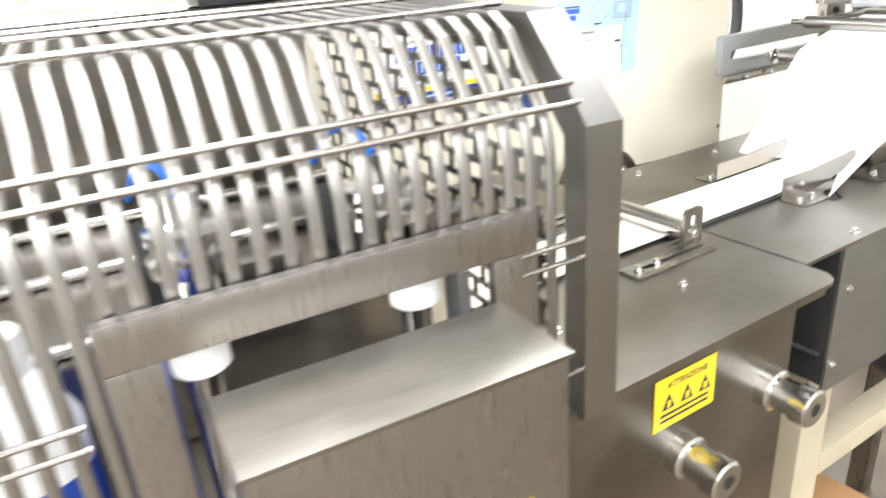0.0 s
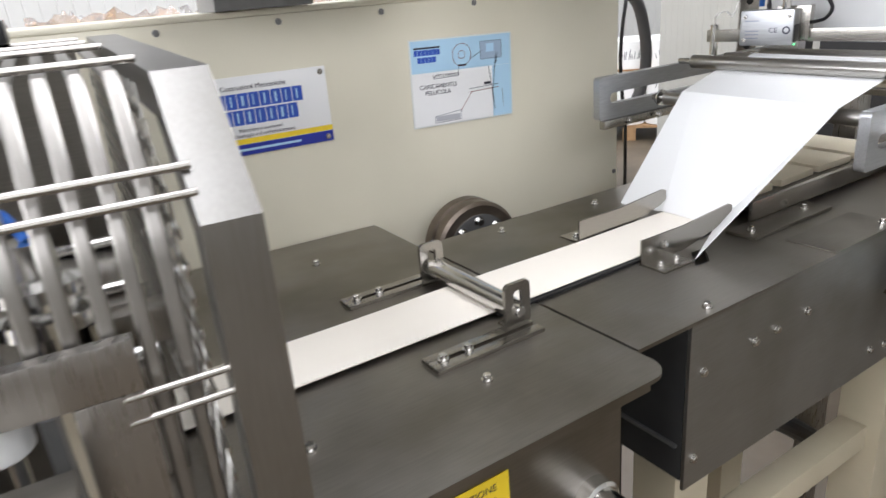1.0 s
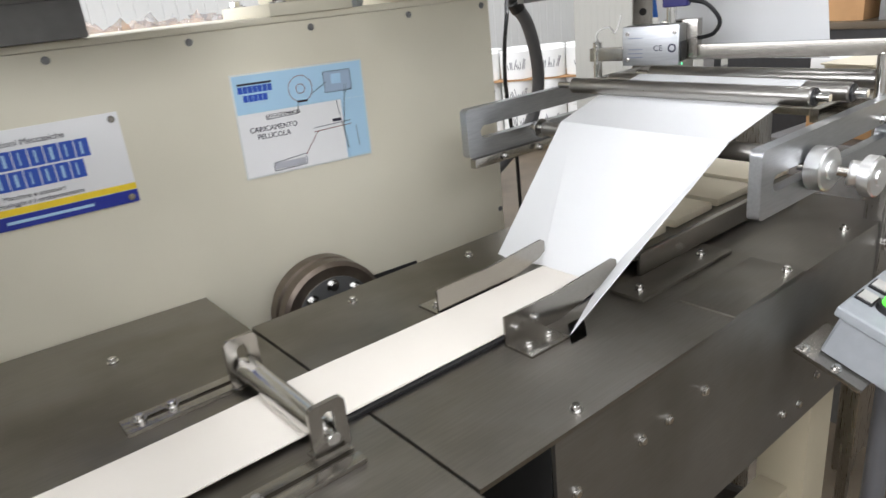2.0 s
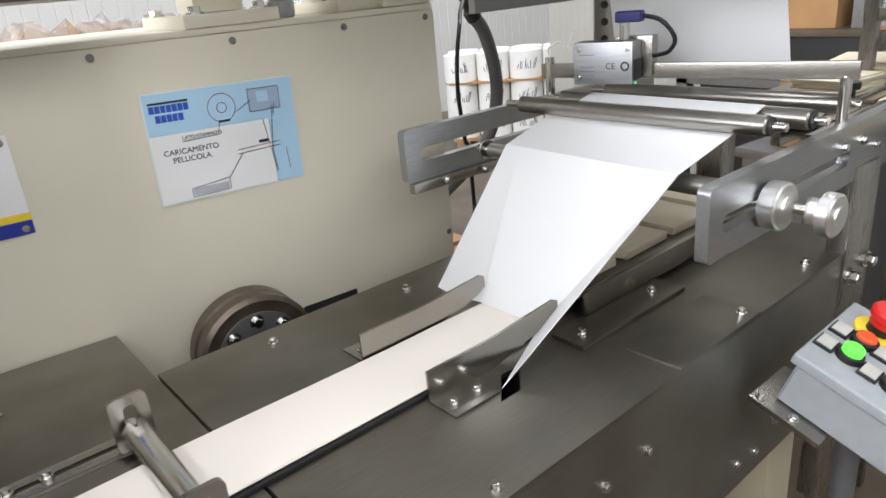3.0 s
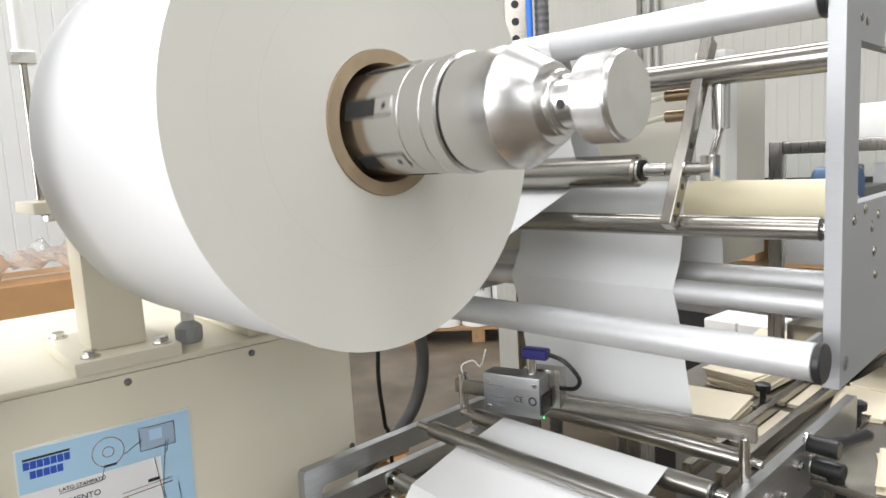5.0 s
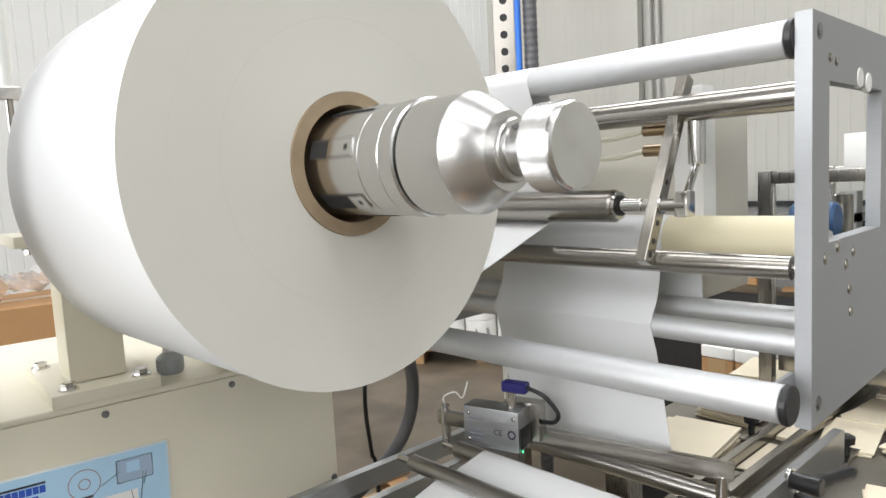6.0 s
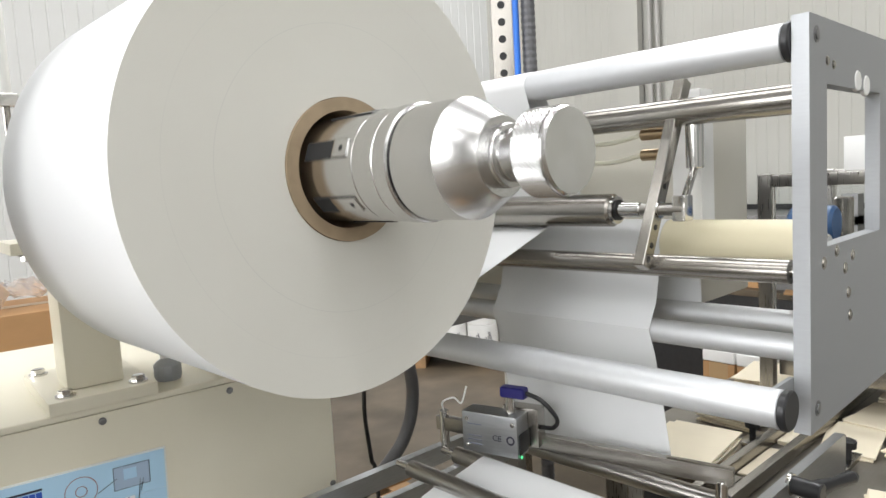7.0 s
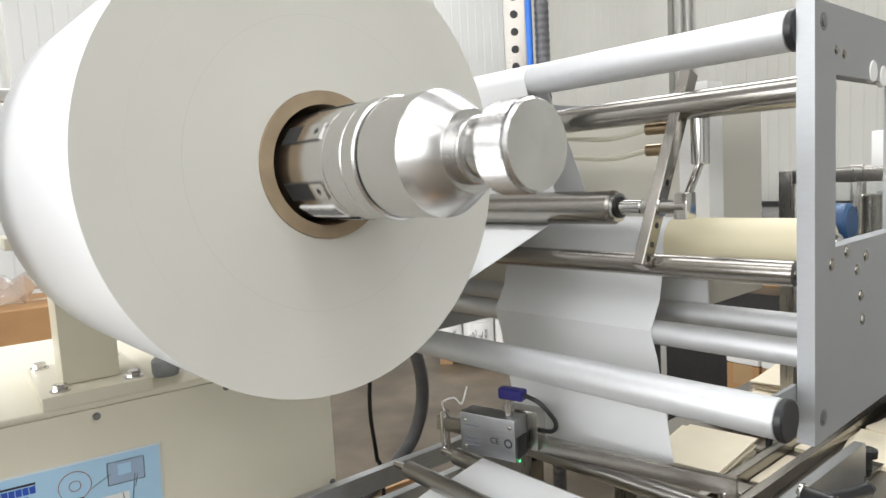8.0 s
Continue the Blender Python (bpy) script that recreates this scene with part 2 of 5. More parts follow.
def tube(points, r, n=10):
    """A bent tube along points, as mesh."""
    bm = bmesh.new()
    P = [Vector(p) for p in points]
    rings = []
    for i, p in enumerate(P):
        d = (P[min(i + 1, len(P) - 1)] - P[max(i - 1, 0)]).normalized()
        q = d.to_track_quat("Z", "Y").to_matrix()
        rings.append([bm.verts.new(p + q @ Vector((r * math.cos(2 * math.pi * k / n), r * math.sin(2 * math.pi * k / n), 0))) for k in range(n)])
    for a, b in zip(rings, rings[1:]):
        best = min(range(n), key=lambda s: sum((a[k].co - b[(k + s) % n].co).length for k in range(n)))
        for k in range(n):
            bm.faces.new((a[k], a[(k + 1) % n], b[(k + 1 + best) % n], b[(k + best) % n]))
    bm.faces.new(rings[0][::-1])
    bm.faces.new(rings[-1])
    return bm


def arc(points, steps=8):
    """A smooth curve through control points."""
    P = [Vector(p) for p in points]
    P = [P[0] * 2 - P[1]] + P + [P[-1] * 2 - P[-2]]
    out = []
    for i in range(1, len(P) - 2):
        for s in range(steps):
            t = s / steps
            out.append(0.5 * (2 * P[i] + (P[i + 1] - P[i - 1]) * t + (2 * P[i - 1] - 5 * P[i] + 4 * P[i + 1] - P[i + 2]) * t * t
                              + (3 * P[i] - P[i - 1] - 3 * P[i + 1] + P[i + 2]) * t ** 3))
    out.append(P[-2])
    return out


def prism(outline, y0, y1):
    """A plate: outline of (x, z) swept from y0 to y1."""
    bm = bmesh.new()
    a = [bm.verts.new((x, y0, z)) for x, z in outline]
    b = [bm.verts.new((x, y1, z)) for x, z in outline]
    bm.faces.new(a)
    bm.faces.new(b[::-1])
    for k in range(len(a)):
        j = (k + 1) % len(a)
        bm.faces.new((a[k], b[k], b[j], a[j]))
    return bm


def ring_plate(outer, inner, y0, y1):
    """A plate with an opening: two outlines of (x, z) with as many points, swept from y0 to y1."""
    bm = bmesh.new()
    loops = [[bm.verts.new((x, y, z)) for x, z in o] for y in (y0, y1) for o in (outer, inner)]
    n = len(outer)
    for k in range(n):
        j = (k + 1) % n
        for a, b in ((0, 1), (3, 2), (2, 0), (1, 3)):
            bm.faces.new((loops[a][k], loops[a][j], loops[b][j], loops[b][k]))
    return bm


def prism_up(outline, z0, z1):
    bm = bmesh.new()
    a = [bm.verts.new((x, y, z0)) for x, y in outline]
    b = [bm.verts.new((x, y, z1)) for x, y in outline]
    bm.faces.new(a[::-1])
    bm.faces.new(b)
    for k in range(len(a)):
        j = (k + 1) % len(a)
        bm.faces.new((a[k], a[j], b[j], b[k]))
    return bm


def rounded(x0, x1, z0, z1, r, n=6):
    pts = []
    for cx, cz, a0 in ((x1 - r, z1 - r, 0), (x0 + r, z1 - r, 90), (x0 + r, z0 + r, 180), (x1 - r, z0 + r, 270)):
        for k in range(n + 1):
            a = radians(a0 + 90 * k / n)
            pts.append((cx + r * math.cos(a), cz + r * math.sin(a)))
    return pts


def letters(text, size, material, parent, m, name="lettering"):
    cu = bpy.data.curves.new(name, "FONT")
    cu.body, cu.size, cu.extrude = text, size, 0.0002
    tmp = bpy.data.objects.new("tmp", cu)
    scene.collection.objects.link(tmp)
    dg = bpy.context.evaluated_depsgraph_get()
    me = bpy.data.meshes.new_from_object(tmp.evaluated_get(dg))
    bpy.data.objects.remove(tmp)
    me.materials.clear()
    me.materials.append(material)
    ob = new(name, me)
    ob.parent = parent
    ob.matrix_local = m
    return ob

# ---- the hall ----
solid("floor", box(-6.2, 8.2, -5.2, 6.2, -0.2, 0.0), CONCRETE, "stained brown-grey concrete hall floor", kind="structure")
solid("ceiling", box(-6.2, 8.2, -5.2, 6.2, 6.0, 6.2), CEILM, "unseen hall ceiling, coloured dark to dim reflections", kind="structure")


def ribbed(length, height, pitch=0.11, deep=0.004):
    """A wall of lined cladding, 0.12 m thick, along local x."""
    bm = bmesh.new()
    prof = []
    n = int(length / pitch)
    for k in range(n):
        x = k * pitch
        prof += [(x, 0), (x + pitch * 0.86, 0), (x + pitch * 0.90, deep), (x + pitch * 0.96, deep)]
    prof.append((length, 0))
    lo = [bm.verts.new((x, y, 0)) for x, y in prof]
    hi = [bm.verts.new((x, y, height)) for x, y in prof]
    for k in range(len(lo) - 1):
        bm.faces.new((lo[k], lo[k + 1], hi[k + 1], hi[k]))
    bm_box(bm, 0, length, 0.012, 0.12, 0, height)
    return bm


solid("wall_north", ribbed(14.4, 6.0), WALLM, "white ribbed metal wall cladding", kind="structure", m=pose(-6.2, 6.1, 0))
solid("wall_east", ribbed(11.4, 6.0), WALLM, "white ribbed metal wall cladding", kind="structure", m=pose(8.0, 6.2, 0, 0, 0, -90))
solid("wall_south", ribbed(14.4, 6.0), WALLM, "white ribbed metal wall cladding", kind="structure", m=pose(8.2, -5.0, 0, 0, 0, 180))
solid("wall_west", ribbed(11.4, 6.0), WALLM, "white ribbed metal wall cladding", kind="structure", m=pose(-6.05, -5.2, 0, 0, 0, 90))

# ---- unwinder base: cream steel casing with its panel ----
casing = thing("machine_casing", "cream enamelled steel machine casing with bolted front panel", "machine")
part("body", box(-0.62, 1.030, 0.826, 1.235, 0.10, 1.240, 0.003), CREAM, casing)
part("top_lid", box(-0.620, 1.0352, 0.8203, 1.240, 1.2402, 1.248, 0.0035, 4), CREAM, casing)
part("front_panel", box(-0.615, 1.035, 0.820, 0.8258, 0.12, 1.2400, 0.0004), CREAM, casing)
part("floor_skirt", box(-0.58, 1.0, 0.85, 1.2, 0.0, 0.10), DARKGREY, casing)
screw = finish(hexbolt((0, 0, 0), (0, -1, 0), 0.0028, 0.0025), "panel_screw", DARKGREY)
for x in (-0.10, 0.05, 0.19, 0.334, 0.478, 0.618, 0.763, 0.902, 1.022):
    o = new("screw", screw)
    o.parent, o.location = casing, (x, 0.820, 1.2315)
for z in (1.075, 0.934, 0.80):
    o = new("screw", screw)
    o.parent, o.location = casing, (1.029, 0.820, z)

part("slot", box(0.790, 0.868, 0.8185, 0.8199, 0.884, 0.898), DARKM, casing, "dark slot in the casing panel")

# ---- labels on the panel ----
LAB = thing("instruction_label", "printed white and light blue film loading diagram label on cream panel", "label", pose(0.6520, 0.8185, 1.0712, 0, 1.2, 0))
W, Hh = 0.1663, 0.1176
part("backing", box(-0.002, W + 0.002, -0.0004, 0.001, -0.002, Hh + 0.002, 0.0003), mat("clear_laminate", (0.70, 0.72, 0.70), 0.2), LAB)
part("sheet", box(0, W, -0.0008, -0.0003, 0, Hh), PAPER_W, LAB)
part("blue_band", box(0, W, -0.0011, -0.0007, Hh * 0.63, Hh), PAPER_B, LAB, "light blue printed band")
part("blue_side_band", box(W * 0.80, W, -0.0011, -0.0007, 0, Hh * 0.628), PAPER_B, LAB, "light blue printed band")


def bar(x0, x1, z0, z1, material, parent, y=-0.0012, name="printed_bar"):
    return part(name, box(x0, x1, y - 0.0002, y + 0.0002, z0, z1), material, parent, smooth=False)


def stroke(p, q, material, parent, w=0.0008, y=-0.0014):
    p, q = Vector((p[0], 0, p[1])), Vector((q[0], 0, q[1]))
    n = Vector((-(q - p).z, 0, (q - p).x)).normalized() * w / 2
    bm = bmesh.new()
    f = bm.faces.new([bm.verts.new(v + Vector((0, y, 0))) for v in (p - n, q - n, q + n, p + n)])
    bmesh.ops.solidify(bm, geom=[f], thickness=0.0002)
    return part("printed_line", bm, material, parent, smooth=False)


def ring(cx, cz, r, w, material, parent, y=-0.0014):
    bm = bmesh.new()
    n = 28
    a = [bm.verts.new((cx + r * math.cos(2 * math.pi * k / n), y, cz + r * math.sin(2 * math.pi * k / n))) for k in range(n)]
    b = [bm.verts.new((cx + (r - w) * math.cos(2 * math.pi * k / n), y, cz + (r - w) * math.sin(2 * math.pi * k / n))) for k in range(n)]
    for k in range(n):
        bm.faces.new((a[k], a[(k + 1) % n], b[(k + 1) % n], b[k]))
    return part("printed_ring", bm, material, parent, smooth=False)


# brand block: plain bars
bar(W * 0.03, W * 0.28, Hh * 0.905, Hh * 0.925, INK, LAB)
for r in range(2):
    n = 7 if r == 0 else 5
    for k in range(n):
        x = W * (0.03 + 0.036 * k + (0.03 if r else 0))
        bar(x, x + W * 0.032, Hh * (0.83 - 0.085 * r), Hh * (0.895 - 0.085 * r), BLUE, LAB)
ring(W * 0.49, Hh * 0.80, W * 0.095, 0.0007, INK_R, LAB)
ring(W * 0.49, Hh * 0.80, W * 0.035, 0.0007, INK_R, LAB)
bar(W * 0.68, W * 0.90, Hh * 0.72, Hh * 0.93, mat("label_blue_grey", (0.36, 0.47, 0.62), 0.4), LAB, name="printed_plate")
bar(W * 0.74, W * 0.82, Hh * 0.80, Hh * 0.90, PAPER_B, LAB, -0.0015, "printed_window")
for p, q in (((0.68, 0.72), (0.90, 0.72)), ((0.90, 0.72), (0.90, 0.93)), ((0.90, 0.93), (0.68, 0.93)), ((0.68, 0.93), (0.68, 0.72)),
             ((0.58, 0.74), (0.70, 0.83)), ((0.84, 0.78), (0.80, 0.33)), ((0.86, 0.78), (0.84, 0.66)), ((0.76, 0.63), (0.79, 0.33)),
             ((0.79, 0.33), (0.81, 0.10)), ((0.46, 0.68), (0.44, 0.56)), ((0.44, 0.56), (0.20, 0.55)), ((0.55, 0.38), (0.86, 0.40)),
             ((0.55, 0.34), (0.86, 0.36)), ((0.58, 0.34), (0.46, 0.13)), ((0.80, 0.33), (0.82, 0.10)), ((0.90, 0.33), (0.91, 0.11)),
             ((0.20, 0.10), (0.46, 0.14)), ((0.20, 0.02), (0.46, 0.03)), ((0.20, 0.02), (0.20, 0.10)), ((0.46, 0.03), (0.46, 0.14))):
    stroke((W * p[0], Hh * p[1]), (W * q[0], Hh * q[1]), INK_G if p[1] != 0.34 else INK_R, LAB)
bar(W * 0.71, W * 0.78, Hh * 0.41, Hh * 0.44, INK, LAB)
bar(W * 0.21, W * 0.45, Hh * 0.035, Hh * 0.10, mat("label_grey", (0.45, 0.46, 0.50), 0.4), LAB, name="printed_tray")
bar(W * 0.455, W * 0.535, Hh * 0.665, Hh * 0.685, INK, LAB)
letters("LATO STAMPATO", 0.0055, INK, LAB, pose(W * 0.20, -0.0013, Hh * 0.565, 90, 0, 0))
letters("CARICAMENTO", 0.0085, INK, LAB, pose(W * 0.065, -0.0013, Hh * 0.44, 90, 0, 0))
letters("PELLICOLA", 0.0085, INK, LAB, pose(W * 0.115, -0.0013, Hh * 0.365, 90, 0, 0))

LB1 = thing("maker_plate", "white maker's plate with blue blocks, yellow and navy stripes", "sign", pose(0.3485, 0.8185, 1.0760))
W1, H1 = 0.180, 0.097
part("plate", box(0, W1, -0.0006, 0.001, 0, H1, 0.0003), PAPER_W, LB1)
bar(0, W1, 0.0, H1 * 0.14, NAVY, LB1, -0.0008, "navy_stripe")
bar(0, W1, H1 * 0.145, H1 * 0.215, YELLOW, LB1, -0.0008, "yellow_stripe")
for r in range(2):
    for k in range(8 if r == 0 else 7):
        x = W1 * (0.19 + 0.078 * k + (0.03 if r else 0))
        bar(x, x + W1 * 0.072, H1 * (0.60 - 0.21 * r), H1 * (0.79 - 0.21 * r), BLUE, LB1, -0.0008)
        bar(x + W1 * 0.026, x + W1 * (0.034 + 0.004 * (k % 3)), H1 * (0.63 - 0.21 * r), H1 * (0.76 - 0.21 * r), PAPER_B, LB1, -0.0011)
letters("Costruzioni Meccaniche", 0.0085, INK, LB1, pose(W1 * 0.24, -0.0011, H1 * 0.835, 90, 0, 0))
letters("Macchine e accessori", 0.0066, INK, LB1, pose(W1 * 0.32, -0.0011, H1 * 0.30, 90, 0, 0))
letters("per l'imballaggio e il confezionamento", 0.0062, INK, LB1, pose(W1 * 0.20, -0.0011, H1 * 0.235, 90, 0, 0))
bar(W1 * 0.3, W1 * 0.75, H1 * 0.055, H1 * 0.085, PAPER_B, LB1, -0.0011)
for x, z in ((0.03, 0.93), (0.96, 0.93), (0.03, 0.06), (0.96, 0.06)):
    part("screw", hexbolt((W1 * x, -0.0006, H1 * z), (0, -1, 0), 0.0026, 0.0022), DULL, LB1)

# ---- packaging line table (runs four degrees off the panel) ----
T = pose(0.607, 0.333, 0, 0, 0, 4)
TOP = 0.945


def at(a, b, z=0.0):
    return T @ Vector((a, b, z))


infeed = thing("infeed_table", "brushed stainless steel infeed table with folded cover", "machine table", T)
corner = [(-1.3, -0.040), (-0.040, -0.040)] + [(-0.003 - 0.022 + 0.022 * math.sin(radians(a)), -0.040 + 0.022 - 0.022 * math.cos(radians(a))) for a in range(0, 91, 15)]
part("cover", prism_up(corner + [(-0.003, 0.483), (-1.3, 0.572)], TOP - 0.004, TOP), SHEET, infeed)
part("cover_edge", box(-1.3, -0.030, -0.0395, -0.036, TOP - 0.010, TOP - 0.004), SHEET, infeed)
part("front_plate", box(-1.3, -0.045, -0.022, -0.014, 0.60, TOP - 0.0041), SHEET, infeed, "dark brushed stainless front plate")
part("inner_plate", box(-0.05, -0.042, -0.014, 0.45, 0.60, TOP - 0.0041), SHEET, infeed)
part("back_plate", box(-1.3, -0.05, 0.44, 0.448, 0.60, TOP - 0.0041), SHEET, infeed)
part("underframe", box(-1.25, -0.06, 0.0, 0.43, 0.50, 0.60, 0.004), BEIGE_LEG, infeed)
for a in (-1.2, -0.12):
    for b in (0.03, 0.37):
        part("leg", box(a, a + 0.05, b, b + 0.05, 0.0, 0.50, 0.004), BEIGE_LEG, infeed)
for a, b in ((-0.13, 0.048), (-0.286, 0.057), (-0.13, 0.40), (-0.33, 0.40)):
    part("bolt", hexbolt((a, b, TOP), (0, 0, 1), 0.0036, 0.006), STEEL, infeed)

outfeed = thing("film_table", "brushed stainless steel table with bolted covers and side skirt", "machine table", T)
hole = (0.186, 0.238, 0.082, 0.111)
bm = bmesh.new()
for x0, x1, y0, y1 in ((0, hole[0], 0, 0.36), (hole[1], 0.72, 0, 0.36), (hole[0], hole[1], 0, hole[2]), (hole[0], hole[1], hole[3], 0.36)):
    bm_box(bm, x0, x1, y0, y1, TOP - 0.004, TOP)
for tri in (((0.186, 0.082), (0.215, 0.111), (0.186, 0.111)), ((0.209, 0.082), (0.238, 0.082), (0.238, 0.111))):
    lo, hi = [[bm.verts.new((*p, z)) for p in tri] for z in (TOP - 0.004, TOP)]
    bm.faces.new(lo[::-1])
    bm.faces.new(hi)
    for k in range(3):
        bm.faces.new((lo[k], lo[(k + 1) % 3], hi[(k + 1) % 3], hi[k]))
part("cover", bm, SHEET, outfeed)
part("skirt", box(0.073, 0.72, 0.0, 0.004, 0.752, TOP - 0.0041), SKIRT, outfeed, "brushed stainless side skirt with screws")
# End plate is near black: shade of the gap is in its colour.
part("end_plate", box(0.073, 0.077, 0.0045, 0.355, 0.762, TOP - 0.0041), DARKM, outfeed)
part("back_skirt", box(0.0, 0.72, 0.355, 0.359, 0.80, TOP - 0.0041), SHEET, outfeed)
part("floor_pan", box(0.07, 0.71, 0.01, 0.35, 0.80, 0.804), DARKGREY, outfeed)
part("strip_cover", box(0.295, 0.462, 0.083, 0.123, TOP + 0.0002, TOP + 0.004, 0.0006), SHEET, outfeed)
part("front_cover", box(0.32, 0.46, 0.0, 0.06, TOP + 0.0001, TOP + 0.0022, 0.0005), SHEET, outfeed)
for a, b, z in ((0.111, 0.0123, 0), (0.444, 0.012, 0.002), (0.313, 0.100, 0.004), (0.431, 0.103, 0.004), (0.106, 0.327, 0), (0.275, 0.324, 0), (0.6, 0.02, 0)):
    part("bolt", hexbolt((a, b, TOP + z), (0, 0, 1), 0.0036, 0.006), STEEL, outfeed)
for a, z in ((0.094, 0.885), (0.177, 0.888), (0.215, 0.889), (0.272, 0.891), (0.086, 0.787), (0.434, 0.782), (0.471, 0.777), (0.510, 0.797)):
    part("skirt_screw", hexbolt((a, 0.0, z), (0, -1, 0), 0.0036, 0.004), STEEL, outfeed)
part("leg", box(0.540, 0.605, 0.012, 0.075, 0.0, 0.80, 0.004), BEIGE_LEG, outfeed, "cream painted square leg")
part("leg", box(0.540, 0.605, 0.26, 0.33, 0.0, 0.80, 0.004), BEIGE_LEG, outfeed, "cream painted square leg")
part("leg", box(0.10, 0.16, 0.26, 0.32, 0.0, 0.80, 0.004), BEIGE_LEG, outfeed, "cream painted square leg")
part("leg", box(0.10, 0.16, 0.03, 0.09, 0.0, 0.765, 0.004), BEIGE_LEG, outfeed, "cream painted square leg")
part("cross_rail", box(0.16, 0.540, 0.03, 0.07, 0.56, 0.60, 0.004), BEIGE_LEG, outfeed, "cream painted cross rail")
part("cross_rail", box(0.16, 0.540, 0.27, 0.32, 0.66, 0.72, 0.004), BEIGE_LEG, outfeed, "cream painted cross rail")

# film-holding roller between two slotted brackets
rb = thing("hold_down_roller", "steel hold-down roller in slotted stainless brackets", "roller", T)
for b0, b1, side in ((0.080, 0.109, 1), (0.249, 0.276, -1)):
    bm = bmesh.new()
    mid = (b0 + b1) / 2
    bm_box(bm, -0.157, -0.037, b0, mid - 0.003, TOP, TOP + 0.004, 0.0008)
    bm_box(bm, -0.157, -0.037, mid + 0.003, b1, TOP, TOP + 0.004, 0.0008)
    bm_box(bm, -0.157, -0.148, mid - 0.003, mid + 0.003, TOP, TOP + 0.004)
    part("slotted_foot", bm, DULL, rb)
    bb = mid + 0.009 * side
    part("bracket", ring_plate(rounded(-0.066, -0.036, TOP + 0.003, TOP + 0.048, 0.006), rounded(-0.056, -0.046, TOP + 0.013, TOP + 0.040, 0.0049), bb - 0.002, bb + 0.002), DULL, rb)
    part("angle_foot", box(-0.066, -0.036, min(bb, bb + 0.012 * side), max(bb, bb + 0.012 * side), TOP + 0.0042, TOP + 0.0072, 0.001), DULL, rb)
    for a in (-0.143, -0.116):
        part("bolt", hexbolt((a, mid, TOP + 0.004), (0, 0, 1), 0.0036, 0.006), STEEL, rb)
    part("axle_nut", rod((-0.051, bb - 0.007 * side, TOP + 0.019), (-0.051, bb + 0.007 * side, TOP + 0.019), 0.0052), STEEL, rb)
part("roller", rod((-0.051, 0.110, TOP + 0.019), (-0.051, 0.248, TOP + 0.019), 0.0105, 28), STEEL, rb)

# two folding guides
for nm, b, side, tip in (("front", 0.125, -1, 0.3065), ("rear", 0.2225, 1, 0.3037)):
    g = thing("film_guide", "bent stainless film folding guide bolted to the table", "guide", T, "film guides")
    a0 = 0.145
    part("upright", prism([(a0, TOP), (a0 + 0.075, TOP), (tip - 0.01, TOP + 0.016), (tip, TOP + 0.022), (tip, TOP + 0.034), (tip - 0.006, TOP + 0.037),
                           (a0 + 0.07, TOP + 0.030), (a0, TOP + 0.030)], b - 0.0012, b + 0.0012), DULL, g)
    part("foot", box(a0, a0 + 0.05, min(b + 0.0013 * side, b + 0.034 * side), max(b + 0.0013 * side, b + 0.034 * side), TOP, TOP + 0.0025, 0.0005), DULL, g)
    for k in (0.012, 0.038):
        part("bolt", hexbolt((a0 + k, b + 0.018 * side, TOP + 0.0025), (0, 0, 1), 0.0034, 0.005), STEEL, g)
        part("bolt", hexbolt((a0 + k, b + 0.0013 * side, TOP + 0.016), (0, side, 0), 0.0030, 0.004), STEEL, g)

# folded film running on the table
bm = sheet([[(a, b, TOP + 0.006 + 0.0006 * math.sin(a * 21 + b * 9)) for b in np.linspace(0.1375, 0.2185, 7)] for a in np.linspace(-1.2, 0.30, 60)], 0.0008)
fst = thing("film_strip", "white plastic film folded into a strip along the table", "film", T)
part("upper_ply", bm, FILM_FOLDED, fst)
# Black strip under the film holds the shade between film and table.
part("lower_ply", box(-0.05, 0.285, 0.1325, 0.2195, TOP + 0.0005, TOP + 0.0035), BLACK, fst, "black strip painted as shade under the folded film")
part("fold_edge", rod((-1.2, 0.1375, TOP + 0.0052), (0.29, 0.1375, TOP + 0.0052), 0.0009, 8), FILM_FOLDED, fst)

# film spreading from the guides up to the rollers
L0, R0 = Vector((1.003, 0.652, 1.0885)), Vector((1.004, 0.420, 1.0885))
RT, FT = at(0.296, 0.2190, TOP + 0.0068), at(0.296, 0.1370, TOP + 0.0068)
LB, RB = at(0.30, 0.300, TOP - 0.004), at(0.200, 0.094, TOP + 0.001)


def ruled(p0, p1, q0, q1, n=10, m=10, sag=0.0):
    """Rows from line p0-p1 to line q0-q1."""
    out = []
    for i in range(n + 1):
        t = i / n
        a, b = p0.lerp(q0, t), p1.lerp(q1, t)
        out.append([a.lerp(b, k / m) + Vector((0, 0, -sag * math.sin(math.pi * t) * math.sin(math.pi * k / m))) for k in range(m + 1)])
    return out


film = thing("film_web", "white plastic film spreading from the guides over the rollers", "film")
part("main_sheet", sheet(ruled(L0.lerp(R0, 0.10), R0, RT, FT, 14, 10, 0.004), 0.0006), FILM, film)
part("rear_flap", sheet(ruled(L0, L0.lerp(R0, 0.10), LB, RT, 14, 4), 0.0006), FILM, film)
part("front_flap", sheet(ruled(R0, R0.lerp(R0, 0) + Vector((0.004, 0.001, 0)), FT, RB, 14, 6), 0.0006), FILM, film)
R1L, R1R = Vector((1.0715, 0.652, 1.1102)), Vector((1.0890, 0.420, 1.1097))
part("upper_sheet", sheet(ruled(R1L, R1R, L0, R0, 6, 10, 0.001), 0.0006), FILM, film)

